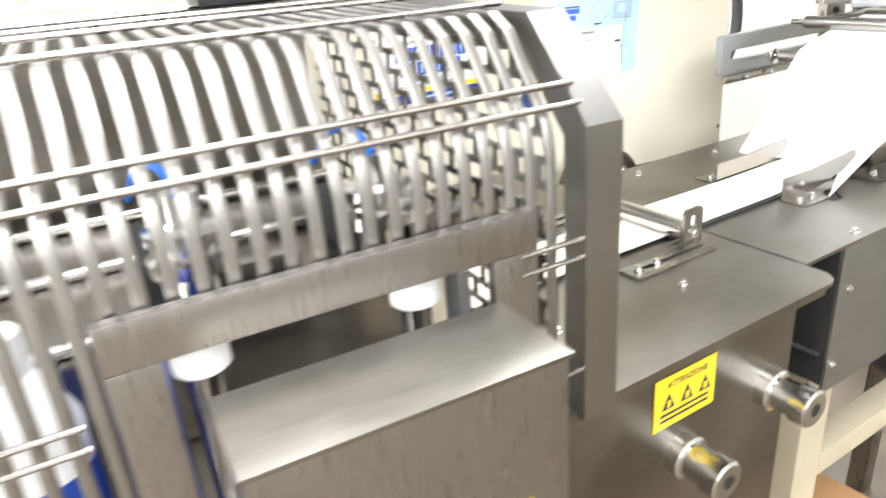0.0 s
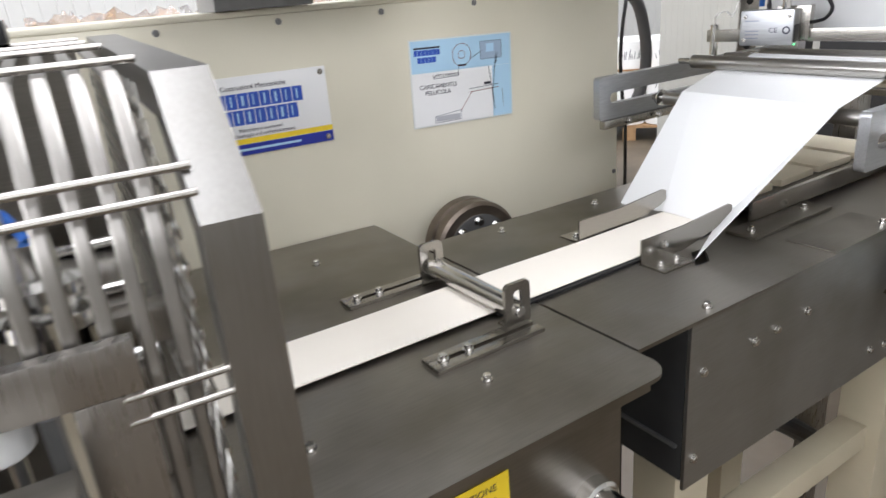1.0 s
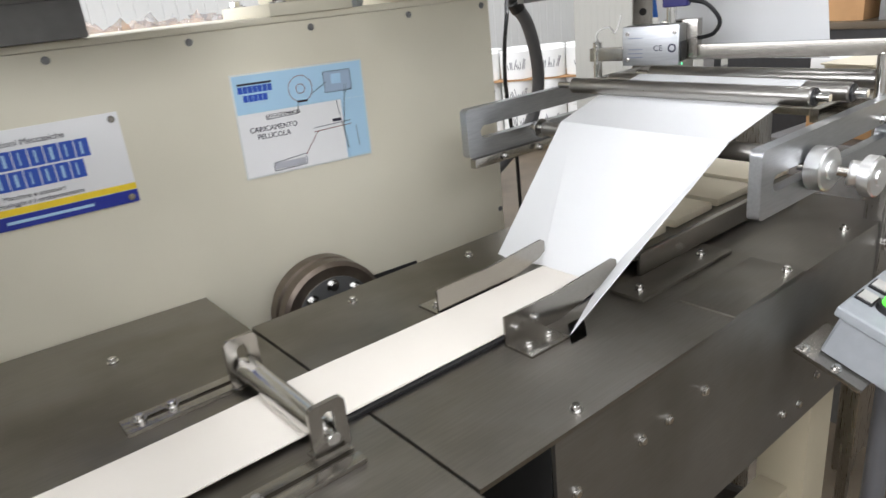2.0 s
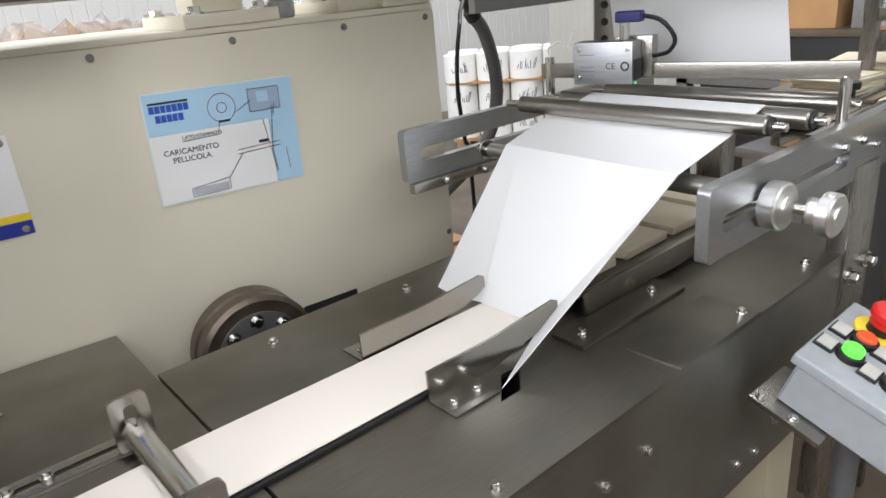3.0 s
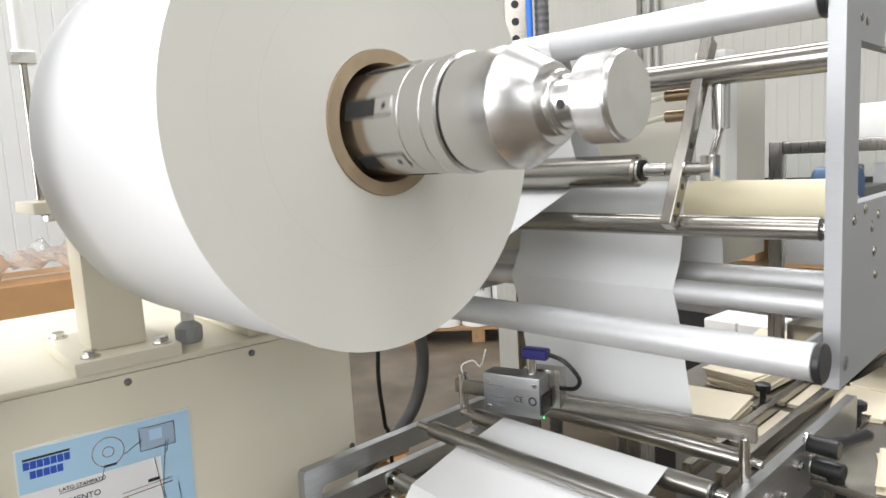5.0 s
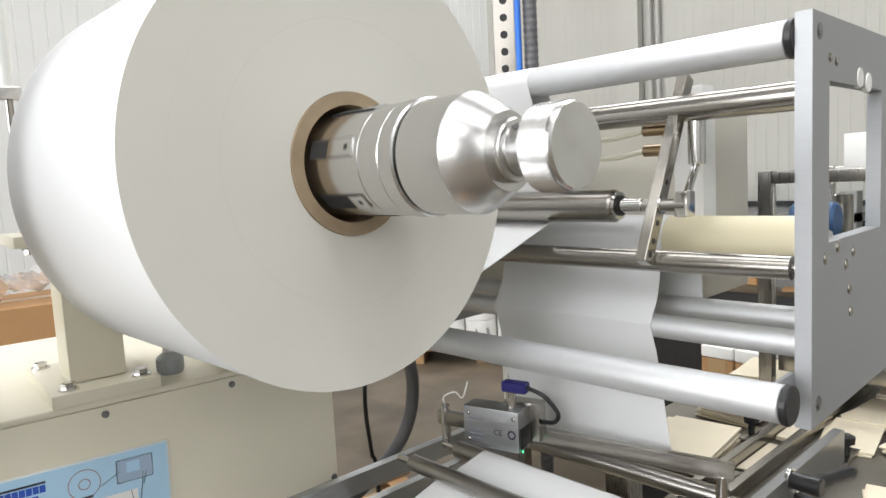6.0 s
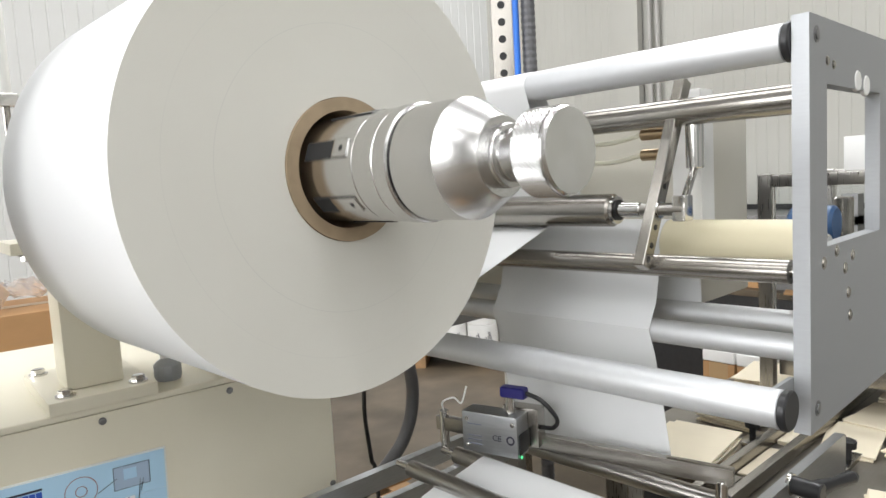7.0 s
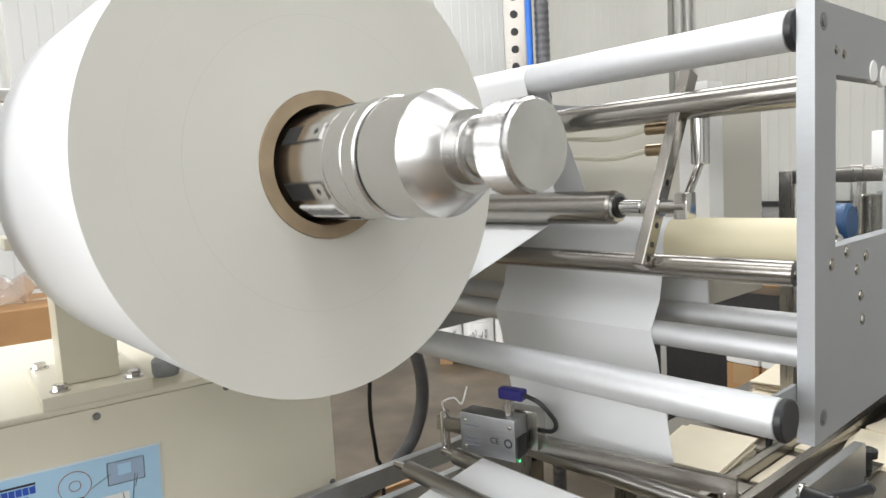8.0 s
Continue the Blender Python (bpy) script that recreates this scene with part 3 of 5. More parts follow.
# ---- roller frame above the table ----
rf = thing("idler_unit", "aluminium idler unit with steel rollers between side plates", "roller unit")
plates = {}
for nm, p, yaw, L, h in (("left", (0.903, 0.722, 1.053), 4, 0.50, 0.062), ("right", (0.956, 0.362, 1.031), 4, 0.62, 0.066)):
    m = pose(*p, 0, 0, yaw)
    bm = ring_plate(rounded(0, L, 0, h, 0.006, 6), rounded(0.022, 0.28, 0.022, 0.038, 0.0079, 6), -0.006, 0.006)
    bm.transform(m)
    part("side_plate", bm, SIDE, rf)
    plates[nm] = m
RX = [((1.014, 0.694, 1.0735), (1.030, 0.386, 1.0735), 0.0095, "lower_roller"), ((1.068, 0.694, 1.1210), (1.091, 0.386, 1.1200), 0.0098, "front_roller"),
      ((1.140, 0.694, 1.1160), (1.168, 0.386, 1.1120), 0.0105, "second_roller"), ((1.226, 0.694, 1.1130), (1.254, 0.394, 1.1125), 0.0108, "third_roller")]
for p, q, r, nm in RX:
    p, q = Vector(p), Vector(q)
    way = (q - p).normalized()
    part(nm, rod(p, q, r, 28), ROLLER, rf, "polished steel idler roller")
    part("axle", rod(p - way * 0.024, q + way * 0.016, r * 0.45, 16), STEEL, rf)
    part("end_ring", rod(q + way * 0.0002, q + way * 0.0030, r * 0.9, 28), BLACK, rf, "black roller end ring")
part("shaft_nut", hexbolt((1.0135, 0.700, 1.0735), (0, 1, 0), 0.0085, 0.012), STEEL, rf)
part("film_span", sheet(ruled(Vector((1.0715, 0.646, 1.1102)), Vector((1.0890, 0.420, 1.1097)), Vector((1.144, 0.646, 1.1266)), Vector((1.164, 0.432, 1.1238)), 6, 8), 0.0006), FILM, rf)
part("film_turn", sheet(ruled(Vector((1.144, 0.646, 1.1266)), Vector((1.164, 0.432, 1.1238)), Vector((1.157, 0.646, 1.1150)), Vector((1.177, 0.432, 1.1120)), 3, 8), 0.0006), FILM, rf)
for p in ((1.146, 0.722, 1.115), (1.240, 0.390, 1.092)):
    part("post", rod(p, (p[0], p[1], p[2] + 0.052), 0.006), STEEL, rf)
bar_way = Vector((1.240 - 1.146, 0.390 - 0.722, 0))
bm = box(-0.010, bar_way.length + 0.012, -0.005, 0.005, -0.009, 0.009, 0.0012)
bm.transform(pose(1.146, 0.722, 1.150, 0, 0, math.degrees(math.atan2(bar_way.y, bar_way.x))))
part("cross_bar", bm, DULL, rf)
for dx, dz, r in ((0.26, 0.045, 0.004), (0.31, 0.043, 0.004), (0.40, 0.045, 0.004), (0.35, 0.030, 0.003)):
    bm = hexbolt((dx, -0.006, dz), (0, -1, 0), r, 0.005)
    bm.transform(plates["right"])
    part("bolt", bm, STEEL, rf)
# knurled clamping knobs
for p, r, h in (((1.051, 0.360, 1.061), 0.0215, 0.017), ((1.075, 0.323, 1.053), 0.0195, 0.013)):
    bm = bmesh.new()
    km = axis(p, (p[0], p[1] - 1, p[2]))
    bm_turn(bm, [(0, r * 0.9), (0.0015, r * 0.985)], km, 60)
    bm_turn(bm, [(h - 0.0015, r * 0.985), (h, r * 0.9), (h + 0.0001, r * 0.45), (h + 0.002, r * 0.42)], km, 60)
    rows_, seg = 8, 72
    rings = [[bm.verts.new(km @ Vector(((r + 0.0004 * ((k + i) % 2)) * math.cos(2 * math.pi * k / seg), (r + 0.0004 * ((k + i) % 2)) * math.sin(2 * math.pi * k / seg), 0.0015 + (h - 0.003) * i / rows_))) for k in range(seg)] for i in range(rows_ + 1)]
    for ra_, rb_ in zip(rings, rings[1:]):
        for k in range(seg):
            bm.faces.new((ra_[k], ra_[(k + 1) % seg], rb_[(k + 1) % seg], rb_[k]))
    part("knurled_knob", bm, KNURL, rf, "knurled aluminium clamping knob")
part("stud", rod((1.051, 0.376, 1.061), (1.073, 0.326, 1.054), 0.005), DULL, rf)
part("knob_sleeve", rod((1.069, 0.336, 1.055), (1.075, 0.3235, 1.053), 0.0125, 32), KNURL, rf)
part("lower_rail", box(0, 0.20, -0.005, 0.005, -0.012, 0.0, 0.001), DULL, rf).matrix_local = pose(0.905, 0.712, 1.053, 0, 0, 4)
for a in (0.05, 0.11):
    part("rail_bolt", hexbolt((0.905 + a, 0.709, 1.047), (0, -1, 0), 0.0034, 0.005), STEEL, rf)
part("support_leg", box(1.255, 1.315, 0.375, 0.398, 0.60, 1.045, 0.002), SHEET_V, rf, "stainless upright carrying the roller frame")
part("support_leg", box(1.255, 1.315, 0.745, 0.770, 0.0, 1.060, 0.002), SHEET_V, rf, "stainless upright carrying the roller frame")
for p in ((1.270, 0.375, 0.914), (1.305, 0.375, 0.925)):
    part("hex_bolt", hexbolt(p, (0, -1, 0), 0.007, 0.012), STEEL, rf)
for p, q in (((1.388, 0.386, 1.092), (0.062, -0.022, 0.004)), ((1.402, 0.386, 1.060), (0.022, -0.012, -0.078))):
    part("clamp_washer", rod((p[0], p[1] + 0.004, p[2]), (p[0], p[1] - 0.001, p[2]), 0.013), STEEL, rf)
    part("clamp_hub", rod(p, (p[0], p[1] - 0.034, p[2]), 0.0105), BLACK, rf)
    e = Vector((p[0], p[1] - 0.022, p[2]))
    part("clamp_lever", bm_turn(bmesh.new(), [(0, 0.0100), (0.012, 0.0095), (0.030, 0.0066), (Vector(q).length - 0.006, 0.0078), (Vector(q).length, 0.0050)], axis(e, e + Vector(q)), 18), BLACK, rf, "black clamping lever")

# ---- print mark sensor on the cross bar ----
sn = thing("mark_sensor", "grey metal print mark sensor with violet plug on the cross bar", "sensor", pose(1.146, 0.625, 1.139, 0, 0, -72))
part("housing", box(-0.037, 0.037, -0.014, 0.014, 0.0, 0.049, 0.002), SIDE, sn)
part("display", box(0.0372, 0.0385, -0.011, 0.011, 0.004, 0.028, 0.0005), BLACK, sn)
part("connector", rod((0.022, 0, 0.049), (0.022, 0, 0.070), 0.006), STEEL, sn)
part("plug", box(0.012, 0.044, -0.007, 0.007, 0.069, 0.082, 0.004, 3), PURPLE, sn)
part("bracket", box(0.004, 0.050, 0.0145, 0.034, 0.006, 0.052, 0.001), DULL, sn)
part("lead", tube(arc([(0.043, 0, 0.076), (0.066, -0.004, 0.070), (0.080, 0.002, 0.050), (0.070, 0.014, 0.034), (0.050, 0.024, 0.028)]), 0.0026), BLACK, sn)
for z in (0.010, 0.015, 0.020, 0.034):
    bar(-0.029, -0.010, z, z + 0.0012, INK_G, sn, -0.0143)
letters("CE", 0.010, INK, sn, pose(0.004, -0.0143, 0.018, 90, 0, 0))
ring(0.028, 0.021, 0.0055, 0.0022, INK, sn, -0.0143)
for x, z in ((-0.030, 0.040), (0.031, 0.040), (-0.030, 0.008)):
    part("housing_screw", hexbolt((x, -0.014, z), (0, -1, 0), 0.0020, 0.0016), STEEL, sn)
part("led", rod((0.0385, -0.008, 0.001), (0.0390, -0.008, 0.001), 0.0015), mat("green_led", (0.1, 0.9, 0.3), 0.3, emit=(0.1, 1.0, 0.4), strength=2.0), sn)
solid("cable_tie", tube(arc([(1.146, 0.722, 1.165), (1.140, 0.716, 1.180), (1.150, 0.705, 1.186), (1.158, 0.700, 1.178), (1.163, 0.694, 1.200)]), 0.0012, 6), WHITE, "white nylon cable tie ends on the post", "cable tie")

# ---- push-button box ----
cb = thing("control_box", "grey push button box with red emergency stop on the table skirt", "control box", pose(1.055, 0.325, 0.922, 20, 0, 4))
part("body", box(0.004, 0.136, -0.136, -0.006, -0.060, -0.0125, 0.006, 3), GREYBOX, cb)
part("lid", box(0.0, 0.140, -0.140, 0.0, -0.012, 0.0, 0.004, 3), GREYBOX, cb)


def button(x, y, cap, h=0.010):
    bt = part("push_button", bm_turn(bmesh.new(), [(0.0, 0.0125), (0.006, 0.0122), (0.007, 0.0105)], pose(x, y, 0), 24), BLACK, cb)
    part("button_cap", bm_turn(bmesh.new(), [(0.0, 0.0098), (h, 0.0095), (h + 0.0015, 0.0075)], pose(x, y, 0.0065), 24), cap, bt)
    pl = part("legend_plate", box(x - 0.012, x + 0.010, y + 0.0125, y + 0.031, 0.0, 0.003, 0.001), BLACK, bt)
    part("legend_label", box(x - 0.010, x + 0.008, y + 0.0145, y + 0.029, 0.0032, 0.0042), mat("worn_legend", (0.52, 0.51, 0.48), 0.5, 0.0, 60, 0.1), pl, "white legend label")


button(0.042, -0.034, GREEN_LIT, h=0.006)
button(0.076, -0.034, ORANGE, h=0.003)
button(0.038, -0.077, GREEN)
button(0.076, -0.075, RED, h=0.006)
es = part("emergency_stop", bm_turn(bmesh.new(), [(0.0, 0.0225), (0.003, 0.0225), (0.0035, 0.021)], pose(0.106, -0.036, 0), 32), YELLOW, cb, "yellow legend ring of the emergency stop")
part("stop_stem", bm_turn(bmesh.new(), [(0.003, 0.0125), (0.012, 0.0120)], pose(0.106, -0.036, 0), 24), BLACK, es)
part("mushroom_head", bm_turn(bmesh.new(), [(0.012, 0.0130), (0.018, 0.0135), (0.021, 0.0165), (0.027, 0.0170), (0.030, 0.0150), (0.031, 0.008)], pose(0.106, -0.036, 0), 32), RED, es, "red mushroom head")
part("bracket", box(-0.014, 0.060, -0.060, 0.012, -0.066, -0.0605, 0.001), DULL, cb)
for x, y in ((-0.006, 0.004), (-0.006, -0.03)):
    part("bracket_bolt", hexbolt((x, y, -0.0605), (0, 0, 1), 0.0035, 0.005), STEEL, cb)
part("conduit", rod((0.07, -0.06, -0.0665), (0.07, -0.26, -0.62), 0.012), GREYCOND, cb)

# ---- drive coupling behind the table ----
dc = thing("chain_coupling", "dark steel overload clutch disc on a shaft behind the table", "machine part", pose(0.702, 0.792, 0.897, 90, 0, 0) @ Matrix.Scale(1.26, 4))
part("rim", bm_turn(bmesh.new(), [(0, 0.050), (0.003, 0.054), (0.016, 0.054), (0.018, 0.049), (0.020, 0.049), (0.022, 0.054), (0.034, 0.054), (0.037, 0.050)], Matrix(), 48), OXIDE, dc)
part("hub", bm_turn(bmesh.new(), [(0.037, 0.040), (0.039, 0.040), (0.040, 0.018), (0.052, 0.017)], Matrix(), 40), DARKGREY, dc)
for k in range(8):
    a = 2 * math.pi * k / 8
    part("bolt", hexbolt((0.032 * math.cos(a), 0.032 * math.sin(a), 0.038), (0, 0, 1), 0.0045, 0.006), STEEL, dc)
part("shaft", rod((0, 0, -0.06), (0, 0, 0.0), 0.014), STEEL, dc)

# ---- parts on top of the casing ----
pp = thing("reel_stand", "cream welded post with bolted base plate on the casing", "machine part")
part("base_plate", box(0.715, 0.822, 0.818, 0.985, 1.248, 1.262, 0.0015), CREAM, pp)
part("post", box(0.739, 0.797, 0.855, 0.915, 1.262, 1.414, 0.005), CREAM, pp)
part("flange", box(0.700, 0.836, 0.835, 0.945, 1.414, 1.426, 0.0015), CREAM, pp)
for x, y in ((0.734, 0.836), (0.806, 0.834), (0.728, 0.965), (0.806, 0.965)):
    part("hex_bolt", hexbolt((x, y, 1.262), (0, 0, 1), 0.007, 0.008), STEEL, pp)
for x, y in ((0.716, 0.85), (0.82, 0.85)):
    part("hex_bolt", hexbolt((x, y, 1.414), (0, 0, -1), 0.006, 0.008), STEEL, pp)
part("guide_rod", rod((0.722, 0.925, 1.426), (0.722, 0.925, 1.585), 0.004), DULL, pp)
part("rod_sleeve", rod((0.722, 0.925, 1.585), (0.722, 0.925, 1.80), 0.0075), WHITE, pp, "white plastic rod sleeve")
part("rod_clamp", box(0.710, 0.734, 0.915, 0.935, 1.572, 1.586, 0.002), STEEL, pp)
part("spindle_block", box(0.80, 0.985, 0.80, 1.02, 1.405, 1.557, 0.006), CREAM, pp)
part("saddle", box(0.760, 0.985, 0.835, 0.945, 1.4265, 1.4300), CREAM, pp)
rs = thing("rear_stand", "cream gusseted bracket plate on the casing top", "machine part")
part("base_plate", box(0.905, 0.985, 0.832, 1.10, 1.248, 1.262, 0.0015), CREAM, rs)
part("gusset", box(0.930, 0.980, 0.852, 0.862, 1.262, 1.42, 0.002), CREAM, rs)
part("gusset", box(0.930, 0.980, 0.95, 0.96, 1.262, 1.42, 0.002), CREAM, rs)
part("hex_bolt", hexbolt((0.916, 0.88, 1.262), (0, 0, 1), 0.005, 0.007), STEEL, rs)
eb = thing("end_block", "cream enamelled steel end block on the casing corner", "machine part")
part("block", box(0.962, 1.0345, 0.8225, 0.960, 1.2482, 1.345, 0.003), CREAM, eb)
part("side_bolt", hexbolt((0.962, 0.850, 1.265), (-1, 0, 0), 0.004, 0.005), STEEL, eb)
br_ = thing("slanted_arm", "cream slanted arm with a black cable tied round it", "machine part")
bm = box(-0.018, 0.018, -0.012, 0.012, 0.0, 0.16, 0.003)
bm.transform(pose(0.925, 0.905, 1.255, 0, 28, 0))
part("arm", bm, CREAM, br_)
part("tied_cable", tube(arc([(0.925, 0.905, 1.330), (0.912, 0.888, 1.295), (0.925, 0.884, 1.283), (0.948, 0.886, 1.276), (0.968, 0.890, 1.284), (0.985, 0.892, 1.274)]), 0.0035, 8), BLACK, br_)
solid("white_sleeve", tube(arc([(0.849, 0.872, 1.274), (0.850, 0.874, 1.32), (0.856, 0.880, 1.37), (0.870, 0.90, 1.42)]), 0.0075, 12), WHITE, "white cable sleeve rising from the gland", "sleeve")
solid("cable_gland", bm_turn(bmesh.new(), [(0, 0.014), (0.006, 0.016), (0.018, 0.016), (0.022, 0.012), (0.026, 0.006)], pose(0.849, 0.872, 1.248), 12), GREYBOX, "grey plastic cable gland on the casing lid", "cable gland")

ctl = thing("control_cabinet", "dark stainless control cabinet on the casing", "control cabinet")
part("body", box(0.30, 0.627, 0.690, 0.800, 1.284, 1.80, 0.008, 3), DARKGREY, ctl)
part("door", box(0.305, 0.622, 0.684, 0.6895, 1.290, 1.795, 0.003), DARKGREY, ctl)
part("label", box(0.545, 0.580, 0.6828, 0.6835, 1.39, 1.45), WHITE, ctl)
part("screw", hexbolt((0.598, 0.684, 1.425), (0, -1, 0), 0.004, 0.003), STEEL, ctl)
part("bracket", box(0.40, 0.52, 0.80, 0.90, 1.2485, 1.50, 0.003), DARKGREY, ctl)

# ---- film unwinder ----
U = pose(0.899, 0.512, 1.477, 0, 0, 5.5)
RW = 0.267
reel = thing("film_reel", "large white plastic film reel on a cardboard core", "film reel", U)
bm = bmesh.new()
n = 160
prof = [(0.0, 0.0575), (-0.0005, 0.12), (0.0, 0.182), (RW, 0.182), (RW, 0.0575)]
AY = pose(0, 0, 0, -90, 0, 0)
bm_turn(bm, prof[:3], AY, n, False)
part("wound_side", bm, REEL_SIDE, reel, "pale grey wound side of the reel")
part("outer_film", bm_turn(bmesh.new(), prof[2:], AY, n, False), FILM, reel, "white outer film layer")
bm = bm_turn(bmesh.new(), [(-0.002, 0.0468), (-0.002, 0.0572), (RW, 0.0572), (RW, 0.0468), (-0.002, 0.0468)], AY, 80, False)
part("core", bm, CORE, reel, "brown cardboard core")
for r0, r1 in ((0.1135, 0.1139), (0.150, 0.1502)):
    part("winding_mark", bm_turn(bmesh.new(), [(-0.0009, r0), (-0.0009, r1)], AY, n, False), mat("winding_line", (0.60, 0.59, 0.55), 0.7), reel)

mandrel = thing("reel_mandrel", "turned aluminium reel mandrel with knurled end knob", "mandrel", U)
BY = pose(0, 0, 0, 90, 0, 0)
part("sleeve", bm_turn(bmesh.new(), [(-0.24, 0.0408), (0.058, 0.0408), (0.059, 0.0398)], BY, 72), TURNED, mandrel)
part("shaft_end", bm_turn(bmesh.new(), [(-0.50, 0.022), (-0.24, 0.022)], BY, 32), STEEL, mandrel)
part("collar", bm_turn(bmesh.new(), [(0.0588, 0.0404), (0.0598, 0.0412), (0.0805, 0.0412), (0.0815, 0.0405), (0.0820, 0.0405), (0.0830, 0.0420), (0.0955, 0.0420), (0.0970, 0.0408)], BY, 72), TURNED, mandrel)
part("groove_ring", bm_turn(bmesh.new(), [(0.0962, 0.0385), (0.0990, 0.0385)], BY, 72), BLACK, mandrel, "black groove between the collars")
part("nut_body", bm_turn(bmesh.new(), [(0.0988, 0.0388), (0.0996, 0.0402), (0.139, 0.0402), (0.1398, 0.0398), (0.1630, 0.0262), (0.1636, 0.0255), (0.1638, 0.0195)], BY, 72), TURNED, mandrel)
part("neck", bm_turn(bmesh.new(), [(0.160, 0.0205), (0.1700, 0.0205), (0.1710, 0.0196), (0.1715, 0.0168), (0.184, 0.0168), (0.185, 0.0190), (0.191, 0.0190)], BY, 48), TURNED, mandrel)


def knurled(z0, z1, r, nseg=96, rows=10):
    bm = bmesh.new()
    rings = []
    for i in range(rows + 1):
        z = z0 + (z1 - z0) * i / rows
        rings.append([bm.verts.new(BY @ Vector(((r + 0.0010 * ((k + i) % 2)) * math.cos(2 * math.pi * k / nseg), (r + 0.0010 * ((k + i) % 2)) * math.sin(2 * math.pi * k / nseg), z))) for k in range(nseg)])
    for a, b in zip(rings, rings[1:]):
        for k in range(nseg):
            bm.faces.new((a[k], a[(k + 1) % nseg], b[(k + 1) % nseg], b[k]))
    return bm


kn = part("knob", bm_turn(bmesh.new(), [(0.1885, 0.019), (0.1892, 0.0255), (0.1902, 0.0263), (0.2125, 0.0263), (0.2145, 0.0250), (0.215, 0.0)], BY, 72), TURNED, mandrel)
part("neck_hole", rod((-0.0172, -0.178, 0), (-0.0150, -0.178, 0), 0.0032), BLACK, mandrel, "dark pin hole in the neck")
part("knurl", knurled(0.1910, 0.2105, 0.0261, 104, 13), TURNED, kn, "diamond knurled grip", smooth=False)
for k in range(6):
    rot = pose(0, 0, 0, 0, 60 * k, 0)
    for nm, bm, mt in (("slot", box(-0.0414, -0.034, -0.052, -0.002, -0.007, 0.007), DARKM),
                       ("gripper_jaw", box(-0.0420, -0.034, -0.053, -0.024 if k % 2 else -0.036, -0.0066, 0.0066, 0.0008), TURNED),
                       ("jaw_screw", rod((-0.0424, -0.046, 0), (-0.0410, -0.046, 0), 0.0022), BLACK)):
        bm.transform(rot @ pose(0, 0, 0, 0, 20, 0))
        part(nm, bm, mt, mandrel)
bm = bmesh.new()
for k in range(14):
    bm_box(bm, -0.0418, -0.0405, -0.048 + k * 0.0033, -0.0472 + k * 0.0033, -0.004, 0.004 if k % 5 else 0.006)
bm.transform(pose(0, 0, 0, 0, 110, 0))
strip_bm = box(-0.0414, -0.038, -0.050, -0.002, -0.0075, 0.0075)
strip_bm.transform(pose(0, 0, 0, 0, 110, 0))
part("scale_plate", strip_bm, WHITE, mandrel, "white scale strip")
part("scale_marks", bm, INK, mandrel, "black engraved scale")

# ---- roller bridge beside the reel ----
PYAW = 5.0
rbk = thing("roller_bridge", "aluminium plate with idler rollers guiding the film", "roller frame", pose(1.215, 0.292, 0, 0, 0, PYAW))
bm = bmesh.new()
for x0, x1, z0, z1 in ((0, 0.044, 1.224, 1.585), (0.044, 0.52, 1.224, 1.386), (0.044, 0.52, 1.529, 1.585), (0.212, 0.52, 1.386, 1.529)):
    bm_box(bm, x0, x1, 0, 0.014, z0, z1)
bmesh.ops.remove_doubles(bm, verts=bm.verts, dist=1e-5)
part("front_plate", bm, PLATE, rbk, "grey milled aluminium plate with a window")
part("rear_plate", box(0, 0.52, 0.60, 0.614, 1.224, 1.585, 0.001), PLATE, rbk)
for x, z, r in ((0.018, 1.569, 0.005), (0.018, 1.244, 0.005)):
    part("countersunk_screw", hexbolt((x, 0.0, z), (0, -1, 0), r, 0.0015), DARKGREY, rbk)
for x, z, r in ((0.045, 1.549, 0.003), (0.062, 1.547, 0.003), (0.035, 1.372, 0.004), (0.070, 1.379, 0.004), (0.095, 1.360, 0.004), (0.105, 1.335, 0.004), (0.110, 1.312, 0.004), (0.118, 1.370, 0.004)):
    part("plate_screw", hexbolt((x, 0.0, z), (0, -1, 0), r, 0.0015), DULL, rbk)
for x, z in ((0.134, 1.537), (0.162, 1.534)):
    part("plug", rod((x, -0.001, z), (x, 0.004, z), 0.010), WHITE, rbk, "white plastic plug")
ROLL = {"A": (0.010, 1.565, 0.0165, ANOD), "B": (0.075, 1.522, 0.0142, DULL), "E": (0.018, 1.365, 0.0112, DULL), "F": (0.050, 1.288, 0.0130, ANOD),
        "G": (-0.066, 1.266, 0.0160, ANOD), "D": (0.090, 1.380, 0.0265, RUBBER_ROLL), "H": (0.110, 1.298, 0.0130, ANOD)}
for k, (x, z, r, mt) in ROLL.items():
    near = -0.002 if k == "G" else 0.020
    part("roller" if k not in "BE" else "tie_rod", rod((x, near, z), (x, 0.600, z), r, 40), mt, rbk, {"D": "cream rubber covered drive roller", "B": "polished steel rod", "E": "polished steel rod"}.get(k, "satin aluminium idler roller"))
    if k in "AG":
        part("end_cap", rod((x, near - 0.0055, z), (x, near + 0.0015, z), r * 1.05, 32), BLACK, rbk, "black roller end cap")
    else:
        part("axle", rod((x, 0.012, z), (x, 0.602, z), r * 0.5, 16), STEEL, rbk)
part("roller_bracket", box(-0.066, 0.002, 0.0145, 0.0185, 1.258, 1.274, 0.001), PLATE, rbk, "grey bracket plate behind the lower roller")
part("drive_pulley", rod((0.175, 0.03, 1.395), (0.175, 0.075, 1.395), 0.020), mat("blue_motor", (0.03, 0.08, 0.18), 0.4), rbk, "dark blue motor end")
